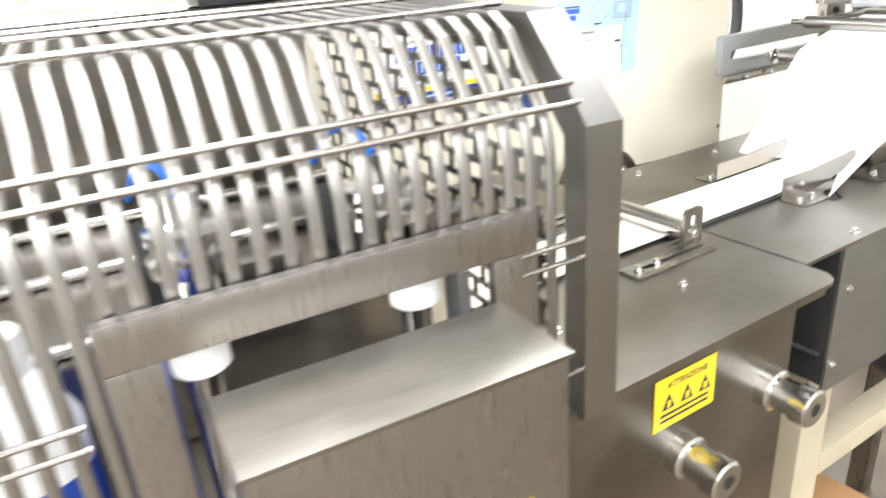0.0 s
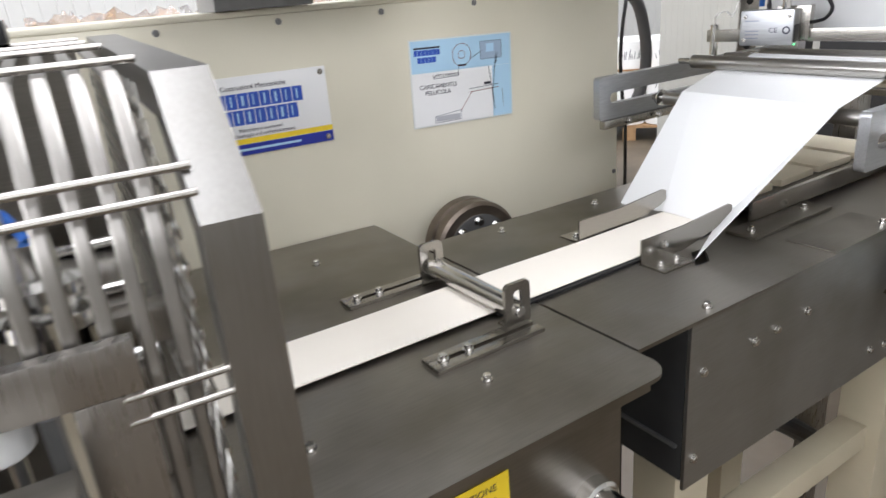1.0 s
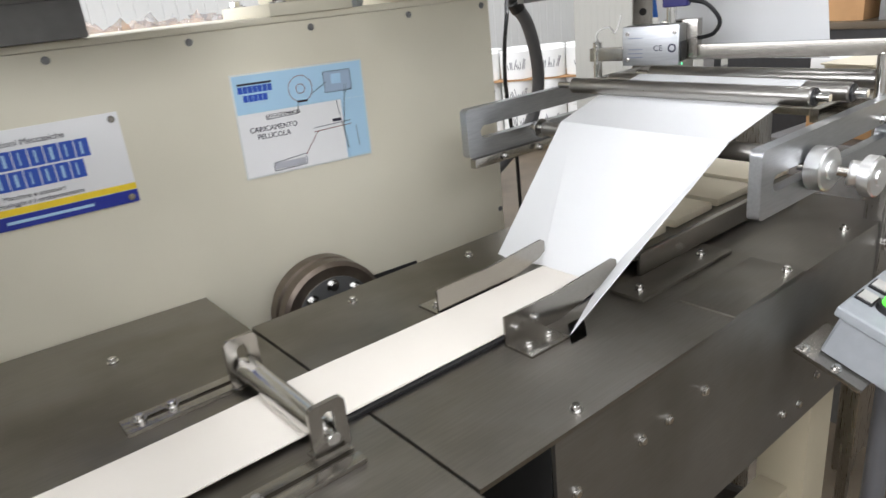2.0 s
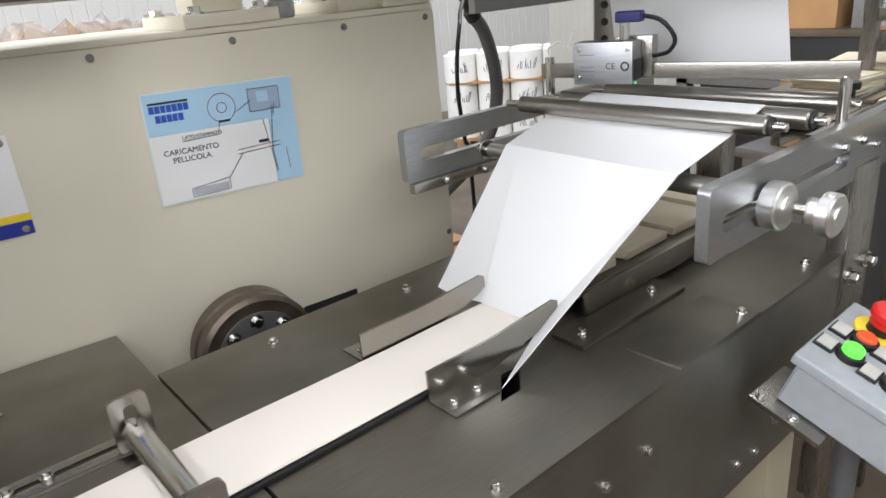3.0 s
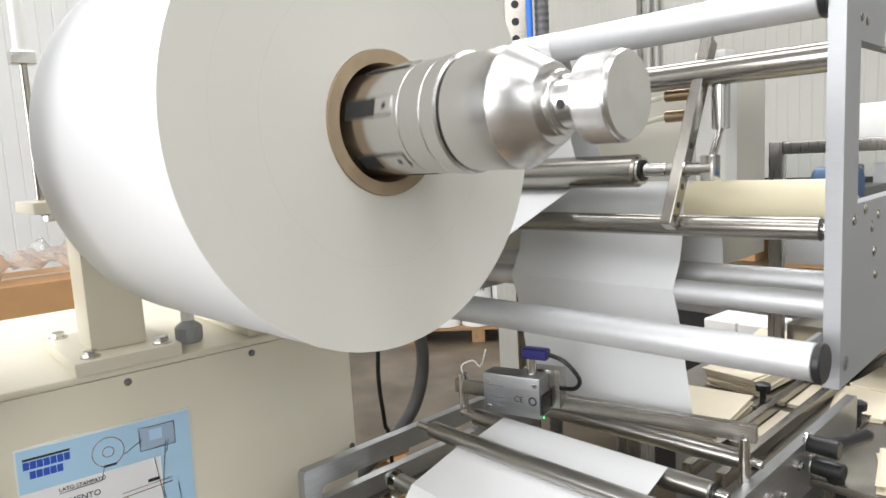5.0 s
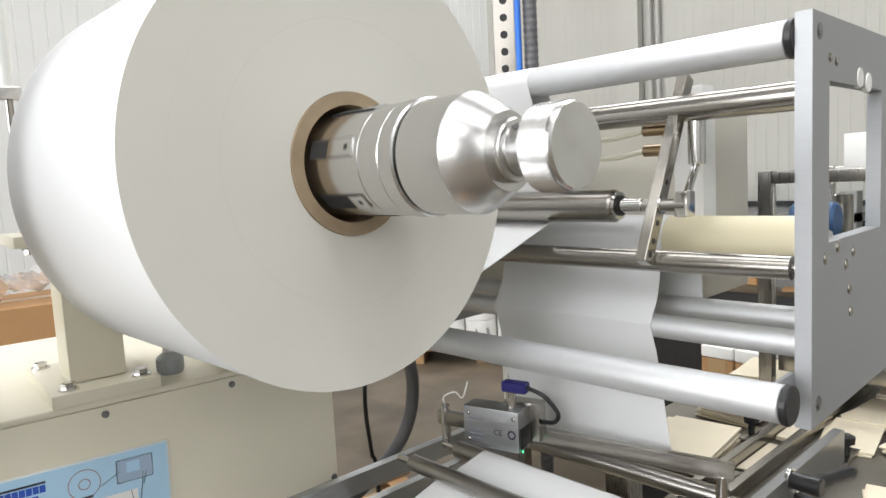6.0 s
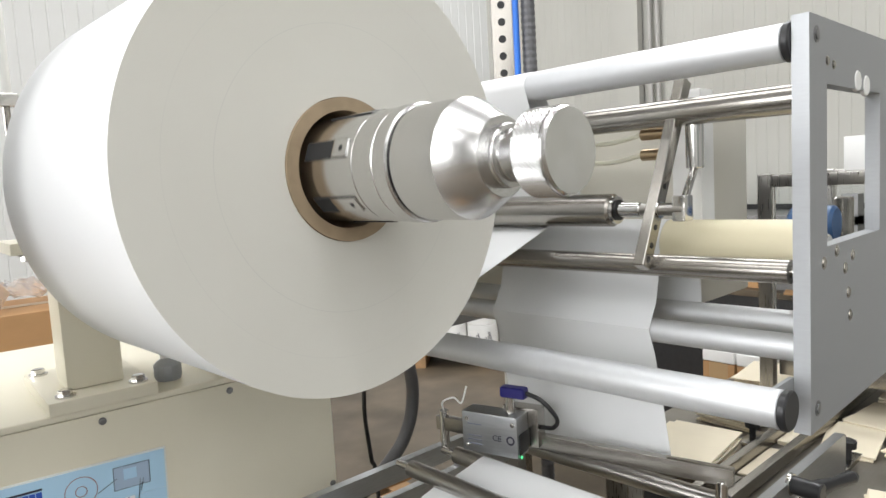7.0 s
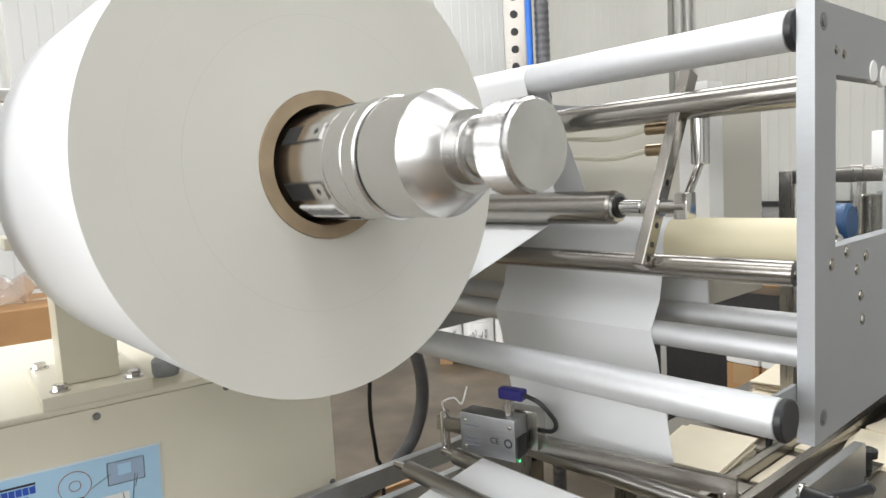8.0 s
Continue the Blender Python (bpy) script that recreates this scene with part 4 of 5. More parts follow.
part("drive_hub", rod((0.125, 0.03, 1.390), (0.125, 0.06, 1.390), 0.012), DARKGREY, rbk)
part("carrier_arm", box(0.20, 0.40, 0.6145, 0.6249, 1.30, 1.50), CREAM, rbk)

# dancer arm pivoting on the upper rod
dn = thing("dancer_arm", "steel dancer arm with a roller hanging on the film", "dancer", pose(1.215, 0.292, 0, 0, 0, PYAW) @ pose(0.075, 0.175, 1.522))
TILT = pose(0, 0, 0, 0, 27, 0)
bm = prism([(-0.0085, 0.040), (0.0085, 0.040), (0.0085, -0.176), (-0.0085, -0.176)], -0.024, -0.012)
bmesh.ops.bevel(bm, geom=list(bm.edges), offset=0.0008, segments=1, affect="EDGES")
bm.transform(TILT)
part("arm", bm, DULL, dn)
ax, az = -0.051, -0.100
for d in (-0.086, -0.132, -0.152, -0.167, 0.012):
    bm = rod((0, -0.0246, d), (0, -0.0200, d), 0.0032)
    bm.transform(TILT)
    part("hole", bm, BLACK, dn)
part("axle", rod((ax, -0.052, az), (ax, 0.04, az), 0.0066), ROLLER, dn)
part("axle_nut", hexbolt((ax, -0.0240, az), (0, -1, 0), 0.0062, 0.007), STEEL, dn)
part("roller", rod((ax, 0.028, az), (ax, 0.36, az), 0.0180, 40), DULL, dn, "polished steel dancer roller")
part("bearing", bm_turn(bmesh.new(), [(0, 0.0150), (0.003, 0.0150)], axis((ax, 0.0275, az), (ax, 0, az)), 28), STEEL, dn)
part("bearing_ring", bm_turn(bmesh.new(), [(0, 0.0112), (0.0016, 0.0112)], axis((ax, 0.0244, az), (ax, 0, az)), 28), BLACK, dn)
part("axle_collar", rod((ax, -0.004, az), (ax, 0.023, az), 0.0078, 20), STEEL, dn)
part("stop_screw", rod((0.020, -0.018, 0.038), (0.024, -0.018, 0.050), 0.004), STEEL, dn)

# film from the reel round the rollers
fb = thing("film_loop", "white film led from the reel round dancer and idler rollers", "film", pose(1.215, 0.292, 0, 0, 0, PYAW))
C = (0.024, 1.422)
YN, YF = 0.296, 0.555


def strip(pts, y0, y1, n=8, drift=0.0):
    return sheet([[(a, y - drift * max(0.0, 1.30 - z), z) for y in np.linspace(y0, y1, n)] for a, z in pts], 0.0006)


ra, rz, rr = -0.302, 1.481, 0.182
tang = radians(-66)
S1 = [(ra + rr * math.cos(tang - 0.02 * k), rz + rr * math.sin(tang - 0.02 * k)) for k in range(8, -1, -1)]
end = (C[0] + 0.004, C[1] - 0.0188)
S1 += [(S1[-1][0] + (end[0] - S1[-1][0]) * t, S1[-1][1] + (end[1] - S1[-1][1]) * t) for t in np.linspace(0.1, 1, 8)]
S1 += [(C[0] + 0.0188 * math.cos(radians(a)), C[1] + 0.0188 * math.sin(radians(a))) for a in range(-70, 11, 16)]
S1 += [(0.010 + 0.0172 * math.cos(radians(a)), 1.565 + 0.0172 * math.sin(radians(a))) for a in range(185, 20, -15)]
part("upper_sheet", strip(S1, YN, YF), FILM, fb)
part("bridge_sheet", strip([(0.027, 1.562), (0.07, 1.49), (0.115, 1.40)], YN, YF - 0.02), FILM_THIN, fb)
S5 = [(0.090 + 0.0272 * math.cos(radians(a)), 1.380 + 0.0272 * math.sin(radians(a))) for a in range(0, 200, 15)]
S5 += [(0.060, 1.345), (0.054, 1.32), (0.035, 1.292), (0.036, 1.284), (0.041, 1.262), (0.046, 1.20), (0.050, 1.135)]
part("hanging_sheet", strip(S5, 0.174, 0.400, drift=0.10), FILM_THIN, fb)
part("rear_sheet", strip([(0.113, 1.40), (0.118, 1.35), (0.122, 1.325), (0.123, 1.305)], 0.155, 0.40), FILM_THIN, fb)

# pneumatic cylinder behind the dancer
cy = thing("air_cylinder", "chromed pneumatic cylinder with push-in air fittings", "cylinder", pose(1.215, 0.292, 0, 0, 0, PYAW))
part("barrel", rod((0.082, 0.140, 1.462), (0.082, 0.140, 1.535), 0.0095), STEEL, cy)
part("piston_rod", rod((0.030, 0.128, 1.428), (0.081, 0.140, 1.463), 0.0042), STEEL, cy)
part("clevis", box(0.018, 0.036, 0.1205, 0.1345, 1.410, 1.436, 0.002), STEEL, cy)
part("mount", box(0.118, 0.150, 0.150, 0.185, 1.36, 1.55, 0.002), WHITE, cy, "white cylinder mounting plate")
for z in (1.480, 1.503):
    part("fitting", rod((0.090, 0.176, z), (0.088, 0.206, z), 0.0065), mat("brass", (0.35, 0.26, 0.16), 0.3, 1.0), cy)
    part("air_hose", tube(arc([(0.088, 0.206, z), (0.092, 0.26, z - 0.006), (0.103, 0.36, z + 0.002), (0.12, 0.50, z)]), 0.003), mat("clear_hose", (0.62, 0.60, 0.48), 0.3), cy)

# beige cabinet behind the rollers
bc = thing("drive_cabinet", "beige painted drive cabinet fixed behind the rollers", "cabinet", pose(1.215, 0.292, 0, 0, 0, PYAW))
part("body", box(0.155, 0.29, 0.170, 0.599, 1.300, 1.535, 0.003), mat("beige_cabinet", (0.60, 0.575, 0.50), 0.45, 0.0, 5, 0.03, 0.04, 300), bc)
part("back_cover", box(0.2905, 0.30, 0.20, 0.59, 1.31, 1.52), DARKGREY, bc)

# ---- guard cage over the product infeed ----
guard = thing("guard_cage", "stainless guard of bent bars over the infeed", "guard", pose(-0.004, -0.021, -0.004))
PRO = [(0.296, 0.950), (0.296, 1.150), (0.300, 1.168), (0.340, 1.222), (0.356, 1.231), (0.60, 1.236), (0.80, 1.236)]


def barmesh(PRO):
    bm = bmesh.new()
    ring_ = []
    w, d = 0.0036, 0.0020
    for i, (y, z) in enumerate(PRO):
        p, q = PRO[max(i - 1, 0)], PRO[min(i + 1, len(PRO) - 1)]
        ty, tz = q[0] - p[0], q[1] - p[1]
        L = math.hypot(ty, tz)
        ny, nz = -tz / L * d, ty / L * d
        c = []
        for sx, sn in ((-1, -0.6), (-0.6, -1), (0.6, -1), (1, -0.6), (1, 0.6), (0.6, 1), (-0.6, 1), (-1, 0.6)):
            c.append(bm.verts.new((sx * w, y + ny * sn, z + nz * sn)))
        ring_.append(c)
    for a, b in zip(ring_, ring_[1:]):
        for k in range(8):
            bm.faces.new((a[k], a[(k + 1) % 8], b[(k + 1) % 8], b[k]))
    bm.faces.new(ring_[0])
    bm.faces.new(ring_[-1])
    return finish(bm, "guard_bar", GUARD)


bar_me = barmesh(PRO)
short_bar = barmesh([(0.296, 1.112)] + PRO[1:])
for k in range(53):
    x = 0.247 - 0.0156 * k
    o = new("guard_bar", short_bar if -0.030 < x < 0.215 else bar_me)
    o.parent, o.location = guard, (x, 0, 0)
for y, z, x1 in ((0.3010, 1.1905, 0.268), (0.2935, 1.1790, 0.268), (0.370, 1.2365, 0.262), (0.474, 1.2405, 0.255), (0.55, 1.2410, 0.250), (0.66, 1.2410, 0.250)):
    part("rail_wire", rod((-0.62, y, z), (x1, y, z), 0.0022, 10), DULL, guard)
for z in (1.091, 1.078, 0.99):
    part("rail_wire", rod((0.215, 0.284, z), (0.266, 0.284, z), 0.0020, 10), DULL, guard)
    part("rail_wire", rod((-0.62, 0.284, z - 0.02), (-0.041, 0.284, z - 0.02), 0.0020, 10), DULL, guard)
# end frame: folded channel along the profile
END = [(0.281, 0.945), (0.281, 1.166), (0.342, 1.231), (0.80, 1.240)]
INN = [(0.304, 0.945), (0.304, 1.156), (0.352, 1.208), (0.80, 1.216)]
bm = bmesh.new()
for (p, q), (pi, qi) in zip(zip(END, END[1:]), zip(INN, INN[1:])):
    a = [bm.verts.new((x, y, z)) for x in (0.264, 0.293) for y, z in (p, q, qi, pi)]
    for f in ((0, 1, 2, 3), (7, 6, 5, 4), (0, 4, 5, 1), (1, 5, 6, 2), (2, 6, 7, 3), (3, 7, 4, 0)):
        bm.faces.new([a[i] for i in f])
part("end_frame", bm, END_SHEET, guard, "folded stainless end frame", smooth=False)
# perforated end panel
bm = bmesh.new()
for i in range(15):
    z = 0.955 + 0.018 * i
    y0 = 0.306 if z < 1.15 else 0.306 + (z - 1.15) * 0.9
    bm_box(bm, 0.2570, 0.2585, y0, 0.79, z, z + 0.0055)
    for k in range(18):
        y = 0.306 + 0.028 * k + (0.014 if i % 2 else 0)
        if y > y0 and y < 0.78:
            bm_box(bm, 0.2571, 0.2584, y, y + 0.0070, z + 0.0055, z + 0.018)
part("perforated_panel", bm, STEEL, guard, "perforated stainless end panel", smooth=False)
fr = thing("access_frame", "brushed stainless frame round an opening in the guard", "guard frame")
bm = bmesh.new()
for x0, x1, z0, z1 in ((-0.040, 0.213, 1.087, 1.114), (-0.040, -0.012, 0.9455, 1.087), (0.182, 0.213, 0.9455, 1.087)):
    bm_box(bm, x0 + 0.008, x1 + 0.008, 0.2615, 0.2705, z0 + 0.003, z1 + 0.003, 0.0015)
part("frame", bm, SHEET_V, fr)
part("jamb", box(0.174, 0.1815, 0.279, 0.30, 0.95, 1.08), DARKGREY, fr)
cvb = thing("cover_box", "brushed stainless cover box beside the infeed opening", "cover")
part("top", box(0.010, 0.186, 0.178, 0.2485, 1.067, 1.070, 0.001), SHEET, cvb)
part("body", box(0.012, 0.184, 0.180, 0.2485, 0.50, 1.0665, 0.003), SHEET_V, cvb)
part("foot", box(0.02, 0.17, 0.19, 0.245, 0.0, 0.50), BEIGE_LEG, cvb)
part("warning_sticker", box(0.134, 0.158, 0.1792, 0.1797, 0.945, 0.985), YELLOW, cvb, "yellow warning sticker")

# Panel added behind the bars so the gaps look dark, hiding the casing.
part("back_panel", box(-0.62, 0.250, 0.795, 0.800, 0.95, 1.232), SHEET, guard, "steel panel added behind the bars to darken their gaps")
part("guard_handle", box(0.105, 0.20, 0.61, 0.67, 1.2435, 1.262, 0.004), BLACK, guard, "black plastic handle on the guard")

# inside the guard
for x, y in ((0.016, 0.300), (0.152, 0.300)):
    k = thing("adjusting_knob", "white plastic adjusting knob on a steel spindle", "knob", pose(x, y, TOP), "adjusting knobs")
    part("spindle", rod((0, 0, 0), (0, 0, 0.115), 0.010), STEEL, k)
    part("cap", bm_turn(bmesh.new(), [(0.114, 0.014), (0.116, 0.0165), (0.138, 0.0168), (0.142, 0.015), (0.143, 0.008)], Matrix(), 32), WHITE, k)
for x, y in ((0.035, 0.42), (0.180, 0.42)):
    h = thing("sealing_head", "polished steel sealing head inside the guard", "machine part", pose(x, y, TOP), "sealing heads")
    part("column", rod((0, 0, 0), (0, 0, 0.13), 0.018, 24), STEEL, h)
    part("flange", bm_turn(bmesh.new(), [(0.128, 0.026), (0.130, 0.032), (0.140, 0.032), (0.142, 0.022), (0.150, 0.022), (0.152, 0.030), (0.160, 0.030), (0.162, 0.015), (0.185, 0.014)], Matrix(), 32), STEEL, h)
    part("side_arm", box(0.02, 0.075, -0.012, 0.012, 0.10, 0.125, 0.002), DULL, h)
    part("blue_tube", tube(arc([(0.0, 0.0, 0.185), (-0.008, 0.01, 0.200), (-0.02, 0.03, 0.200), (-0.03, 0.06, 0.17)]), 0.003), CABLE_BLUE, h)
solid("carton_blank", prism([(0.180, TOP), (0.206, TOP), (0.202, 1.075), (0.176, 1.07)], 0.340, 0.344), PACK, "cream paper carton blank standing in the infeed", "carton blank")
pb = thing("product_bottle", "white plastic bottle with blue label inside the guard", "bottle", pose(-0.080, 0.318, TOP))
part("body", bm_turn(bmesh.new(), [(0, 0.026), (0.004, 0.030), (0.10, 0.030), (0.12, 0.022), (0.135, 0.014), (0.145, 0.014)], Matrix(), 32), WHITE, pb)
part("cap", bm_turn(bmesh.new(), [(0.1452, 0.015), (0.158, 0.0148), (0.160, 0.013)], Matrix(), 28), WHITE, pb, "white screw cap")
part("label_band", bm_turn(bmesh.new(), [(0.03, 0.0303), (0.075, 0.0303)], Matrix(), 32, False), BLUE, pb, "blue printed label band")
solid("blue_duct", box(-0.035, -0.002, 0.292, 0.35, TOP, 1.055, 0.004), NAVY, "blue painted steel duct in the infeed opening", "duct")
ib = thing("infeed_bed", "steel conveyor bed with guide rails inside the guard", "conveyor")
part("bed", box(-0.62, 0.24, 0.40, 0.70, TOP + 0.0005, TOP + 0.09, 0.006), DULL, ib)
for y in (0.41, 0.55, 0.69):
    part("guide_rail", rod((-0.62, y, TOP + 0.096), (0.238, y, TOP + 0.096), 0.006, 12), STEEL, ib)
for x in (-0.45, -0.22, 0.0, 0.16):
    part("cross_block", box(x, x + 0.05, 0.43, 0.53, TOP + 0.0905, TOP + 0.135, 0.003), DARKM, ib)

st = thing("warning_sign", "yellow warning sign with black pictograms on the front plate", "sign", T @ pose(-0.246, -0.0225, 0.862))
part("plate", box(0, 0.080, -0.0006, 0, 0, 0.054), YELLOW, st)
for k in range(3):
    tri = [(0.010 + 0.024 * k, 0.020), (0.026 + 0.024 * k, 0.020), (0.018 + 0.024 * k, 0.036)]
    part("pictogram", prism(tri, -0.0010, -0.0006), INK, st, smooth=False)
    bar(0.016 + 0.024 * k, 0.020 + 0.024 * k, 0.022, 0.029, YELLOW, st, -0.0012)
letters("ATTENZIONE", 0.0085, INK, st, pose(0.016, -0.0008, 0.042, 90, 0, 0))
for z in (0.013, 0.007):
    bar(0.008, 0.072, z, z + 0.0025, INK, st, -0.0008)
for a, z in ((-0.080, 0.842), (-0.205, 0.822)):
    k = thing("clamp_knob", "chromed cylindrical clamping nut on the front plate", "clamp", T @ pose(a, -0.022, z, 90, 0, 0), "clamp nuts")
    part("collar", bm_turn(bmesh.new(), [(0, 0.022), (0.012, 0.022), (0.014, 0.019)], Matrix(), 36), STEEL, k)
    part("cap", bm_turn(bmesh.new(), [(0.014, 0.017), (0.034, 0.017), (0.035, 0.020), (0.050, 0.020), (0.052, 0.017)], Matrix(), 36), STEEL, k)
    part("socket", bm_turn(bmesh.new(), [(0.0521, 0.007), (0.0525, 0.007)], Matrix(), 6), BLACK, k)

# ---- low things beside the table ----
solid("drain_hose", tube(arc([(0.93, 0.49, 0.67), (1.0, 0.50, 0.63), (1.10, 0.50, 0.565), (1.31, 0.50, 0.40), (1.45, 0.50, 0.31), (1.60, 0.50, 0.20), (1.70, 0.50, 0.02)]), 0.016, 12), BLACK, "black hose running down under the table", "hose")
cbx = thing("open_carton", "brown cardboard carton on the floor under the table", "carton", pose(0.60, 0.30, 0.0, 0, 0, 8))
part("body", box(0, 0.35, 0, 0.28, 0, 0.42, 0.003), KRAFT, cbx)
part("flap", box(0, 0.35, -0.10, -0.002, 0.412, 0.417), KRAFT, cbx)

# side table with paper blanks
stb = thing("side_table", "steel table with rails beside the roller frame", "table", T)
part("top", box(0.79, 1.45, -0.30, 0.30, 1.035, 1.045, 0.001), SHEET, stb)
part("bed", box(0.36, 0.739, 0.125, 0.30, TOP + 0.010, TOP + 0.016, 0.001), SHEET, stb)
for b in (0.118, 0.301):
    part("rail", box(0.34, 0.78, b, b + 0.006, TOP + 0.0045, TOP + 0.030, 0.001), DULL, stb)
for b in (0.103, 0.062):
    part("top_rail", box(0.70, 1.45, b, b + 0.012, 1.0455, 1.064, 0.002), DULL, stb)
part("stop_block", box(0.80, 0.83, 0.077, 0.1025, 1.0455, 1.062, 0.002), DULL, stb)
for a in (0.82, 1.38):
    for b in (-0.25, 0.24):
        part("leg", box(a, a + 0.04, b, b + 0.04, 0, 1.035, 0.003), SHEET_V, stb)
for a, b in ((0.995, 0.133), (0.995, 0.004)):
    part("slide", box(a - 0.03, a + 0.03, b - 0.010, b + 0.010, 1.0452, 1.052, 0.001), DULL, stb)
    part("star_knob", bm_turn(bmesh.new(), [(1.052, 0.005), (1.066, 0.005), (1.068, 0.011), (1.078, 0.012), (1.081, 0.006)], pose(a, b, 0), 8), BLACK, stb, "black star knob")
rng = random.Random(4)
STACKS = ((0.885, 0.180, 7, 0.072, 0.050, 8), (1.085, 0.190, 9, 0.060, 0.045, -6), (1.24, 0.20, 12, 0.065, 0.045, 4), (0.925, 0.0895, 1, 0.055, 0.0120, 0), (1.06, 0.0895, 2, 0.055, 0.0120, 0),
          (1.21, 0.0895, 2, 0.060, 0.0120, 0), (1.075, 0.020, 2, 0.065, 0.034, 10), (1.20, 0.010, 3, 0.060, 0.040, -8), (1.33, 0.0, 4, 0.055, 0.045, 5), (1.10, -0.085, 3, 0.065, 0.045, -12), (0.86, -0.10, 4, 0.055, 0.045, 15))
for a, b, n, hx, hy, yaw in STACKS:
    pk = thing("paper_stack", "stack of cream paper blanks on the side table", "paper stack", T @ pose(a, b, 1.0455, 0, 0, yaw), "paper stacks")
    loose = hy > 0.02
    for j in range(n):
        bm = box(-hx, hx, -hy, hy, 0.0032 * j, 0.0032 * j + 0.0028, 0.0004, 1)
        if loose:
            bm.transform(pose(rng.uniform(-.006, .006), rng.uniform(-.005, .005), 0, 0, 0, rng.uniform(-4, 4)))
        part("paper_sheet", bm, PACK, pk)
for k, a in enumerate((0.40, 0.50, 0.60, 0.70)):
    bm = box(-0.042, 0.042, -0.06, 0.06, 0, 0.010, 0.002)
    solid("flat_packet", bm, PACK, "cream paper packet lying on the conveyor bed", "packet", m=T @ pose(a, 0.215, TOP + 0.0165, 0, 0, rng.uniform(-2, 2)), group="packets")

# ---- background ----


def carton(name, x, y, z, sx, sy, sz, yaw=0, wrap=False, label="brown cardboard carton with taped top", group="cartons"):
    c = thing(name, label, "carton", pose(x, y, z, 0, 0, yaw), group)
    part("box", box(-sx / 2, sx / 2, -sy / 2, sy / 2, 0, sz, 0.004), KRAFT, c)
    part("tape", box(-sx / 2 - 0.001, sx / 2 + 0.001, -0.025, 0.025, sz * 0.7, sz + 0.001), mat("tan_tape", (0.40, 0.27, 0.14), 0.3), c)
    if wrap:
        bm = bmesh.new()
        bmesh.ops.create_grid(bm, x_segments=16, y_segments=12, size=0.5)
        for v in bm.verts:
            f = noise.noise(Vector((v.co.x * 9 + x * 7, v.co.y * 9, 1.3)))
            g = noise.noise(Vector((v.co.x * 25 + x * 7, v.co.y * 25, 4.3)))
            v.co = Vector((v.co.x * sx * 0.96, v.co.y * sy * 0.96, sz + 0.05 + 0.06 * f + 0.03 * g))
        part("plastic_liner", bm, PLASTIC_WRAP, c, "crumpled clear plastic liner")
    return c


for k in range(4):
    for j in range(3):
        carton("carton", -0.05 + k * 0.44, 2.25, 0.3561 * j + 0.1201, 0.41, 0.34, 0.355, 0, j == 2,
               "brown cardboard carton with crumpled clear liner on top" if j == 2 else "brown cardboard carton in a stack")


def pallet(x, y, yaw=0):
    p = thing("pallet", "worn wooden pallet on the hall floor", "pallet", pose(x, y, 0, 0, 0, yaw), "pallets")
    for k in range(5):
        part("deck_board", box(-0.6, 0.6, -0.4 + k * 0.175, -0.3 + k * 0.175, 0.10, 0.12), WOOD, p)
    for k in (-0.52, 0, 0.52):
        part("bearer", box(k - 0.05, k + 0.05, -0.4, 0.4, 0.0, 0.0995), WOOD, p)
    return p


pallet(0.55, 2.25)
pallet(1.76, 2.25)
pallet(4.40, 4.25, -45)


def label_roll(x, y, z):
    r = thing("paper_roll", "white paper covered roll with handwritten marks", "roll", pose(x, y, z), "stacked rolls")
    part("roll_body", bm_turn(bmesh.new(), [(0, 0.120), (0.004, 0.125), (0.206, 0.125), (0.21, 0.120)], Matrix(), 28), WHITE, r)
    for k in range(6):
        a = radians(200 + 11 * k + rng.uniform(-3, 3))
        lean = rng.uniform(-0.012, 0.012)
        for w in ((-0.006, 0.006) if k % 2 else (0.0,)):
            bm = box(-0.0008, 0.0008, w - 0.0022, w + 0.0022, 0.075, 0.112 + 0.02 * (k % 3))
            for v in bm.verts:
                v.co.y += lean * (v.co.z - 0.09) / 0.03
            bm.transform(pose(0.1255 * math.cos(a), 0.1255 * math.sin(a), 0, 0, 0, math.degrees(a)))
            part("pen_mark", bm, INK, r, smooth=False)


PM = pose(4.40, 4.25, 0, 0, 0, -45)
for k in range(5):
    for i in range(2):
        for j in range(3):
            p = PM @ Vector((-0.52 + 0.255 * k, -0.27 + 0.26 * i, 0.121 + 0.211 * j + (0.012 if j == 2 else 0)))
            label_roll(p.x, p.y, p.z)
solid("layer_board", box(-0.6, 0.6, -0.4, 0.1, 0.5435, 0.5545), KRAFT, "brown cardboard layer board between rolls", "board", m=PM)

# perforated strut with blue cable and grey conduit
sv = thing("perforated_strut", "galvanised perforated steel strut with blue cable and grey conduit", "strut", pose(1.474, 0.915, 0, 0, 0, -38))
part("strut", box(-0.018, 0.018, -0.006, 0.006, 0.0, 2.3, 0.001), DULL, sv)
for k in range(46):
    part("slot", rod((0, -0.0066, 0.95 + 0.029 * k), (0, -0.0058, 0.95 + 0.029 * k), 0.0068, 10), BLACK, sv)
part("blue_cable", rod((0.024, -0.004, 1.17), (0.026, -0.004, 2.3), 0.0056, 12), CABLE_BLUE, sv)
bm = bm_turn(bmesh.new(), [(0.006 * k, 0.0115 + 0.0014 * (k % 2)) for k in range(370)], pose(0.048, 0.004, 0.05), 14)
part("conduit", bm, GREYCOND, sv, "grey ribbed conduit")

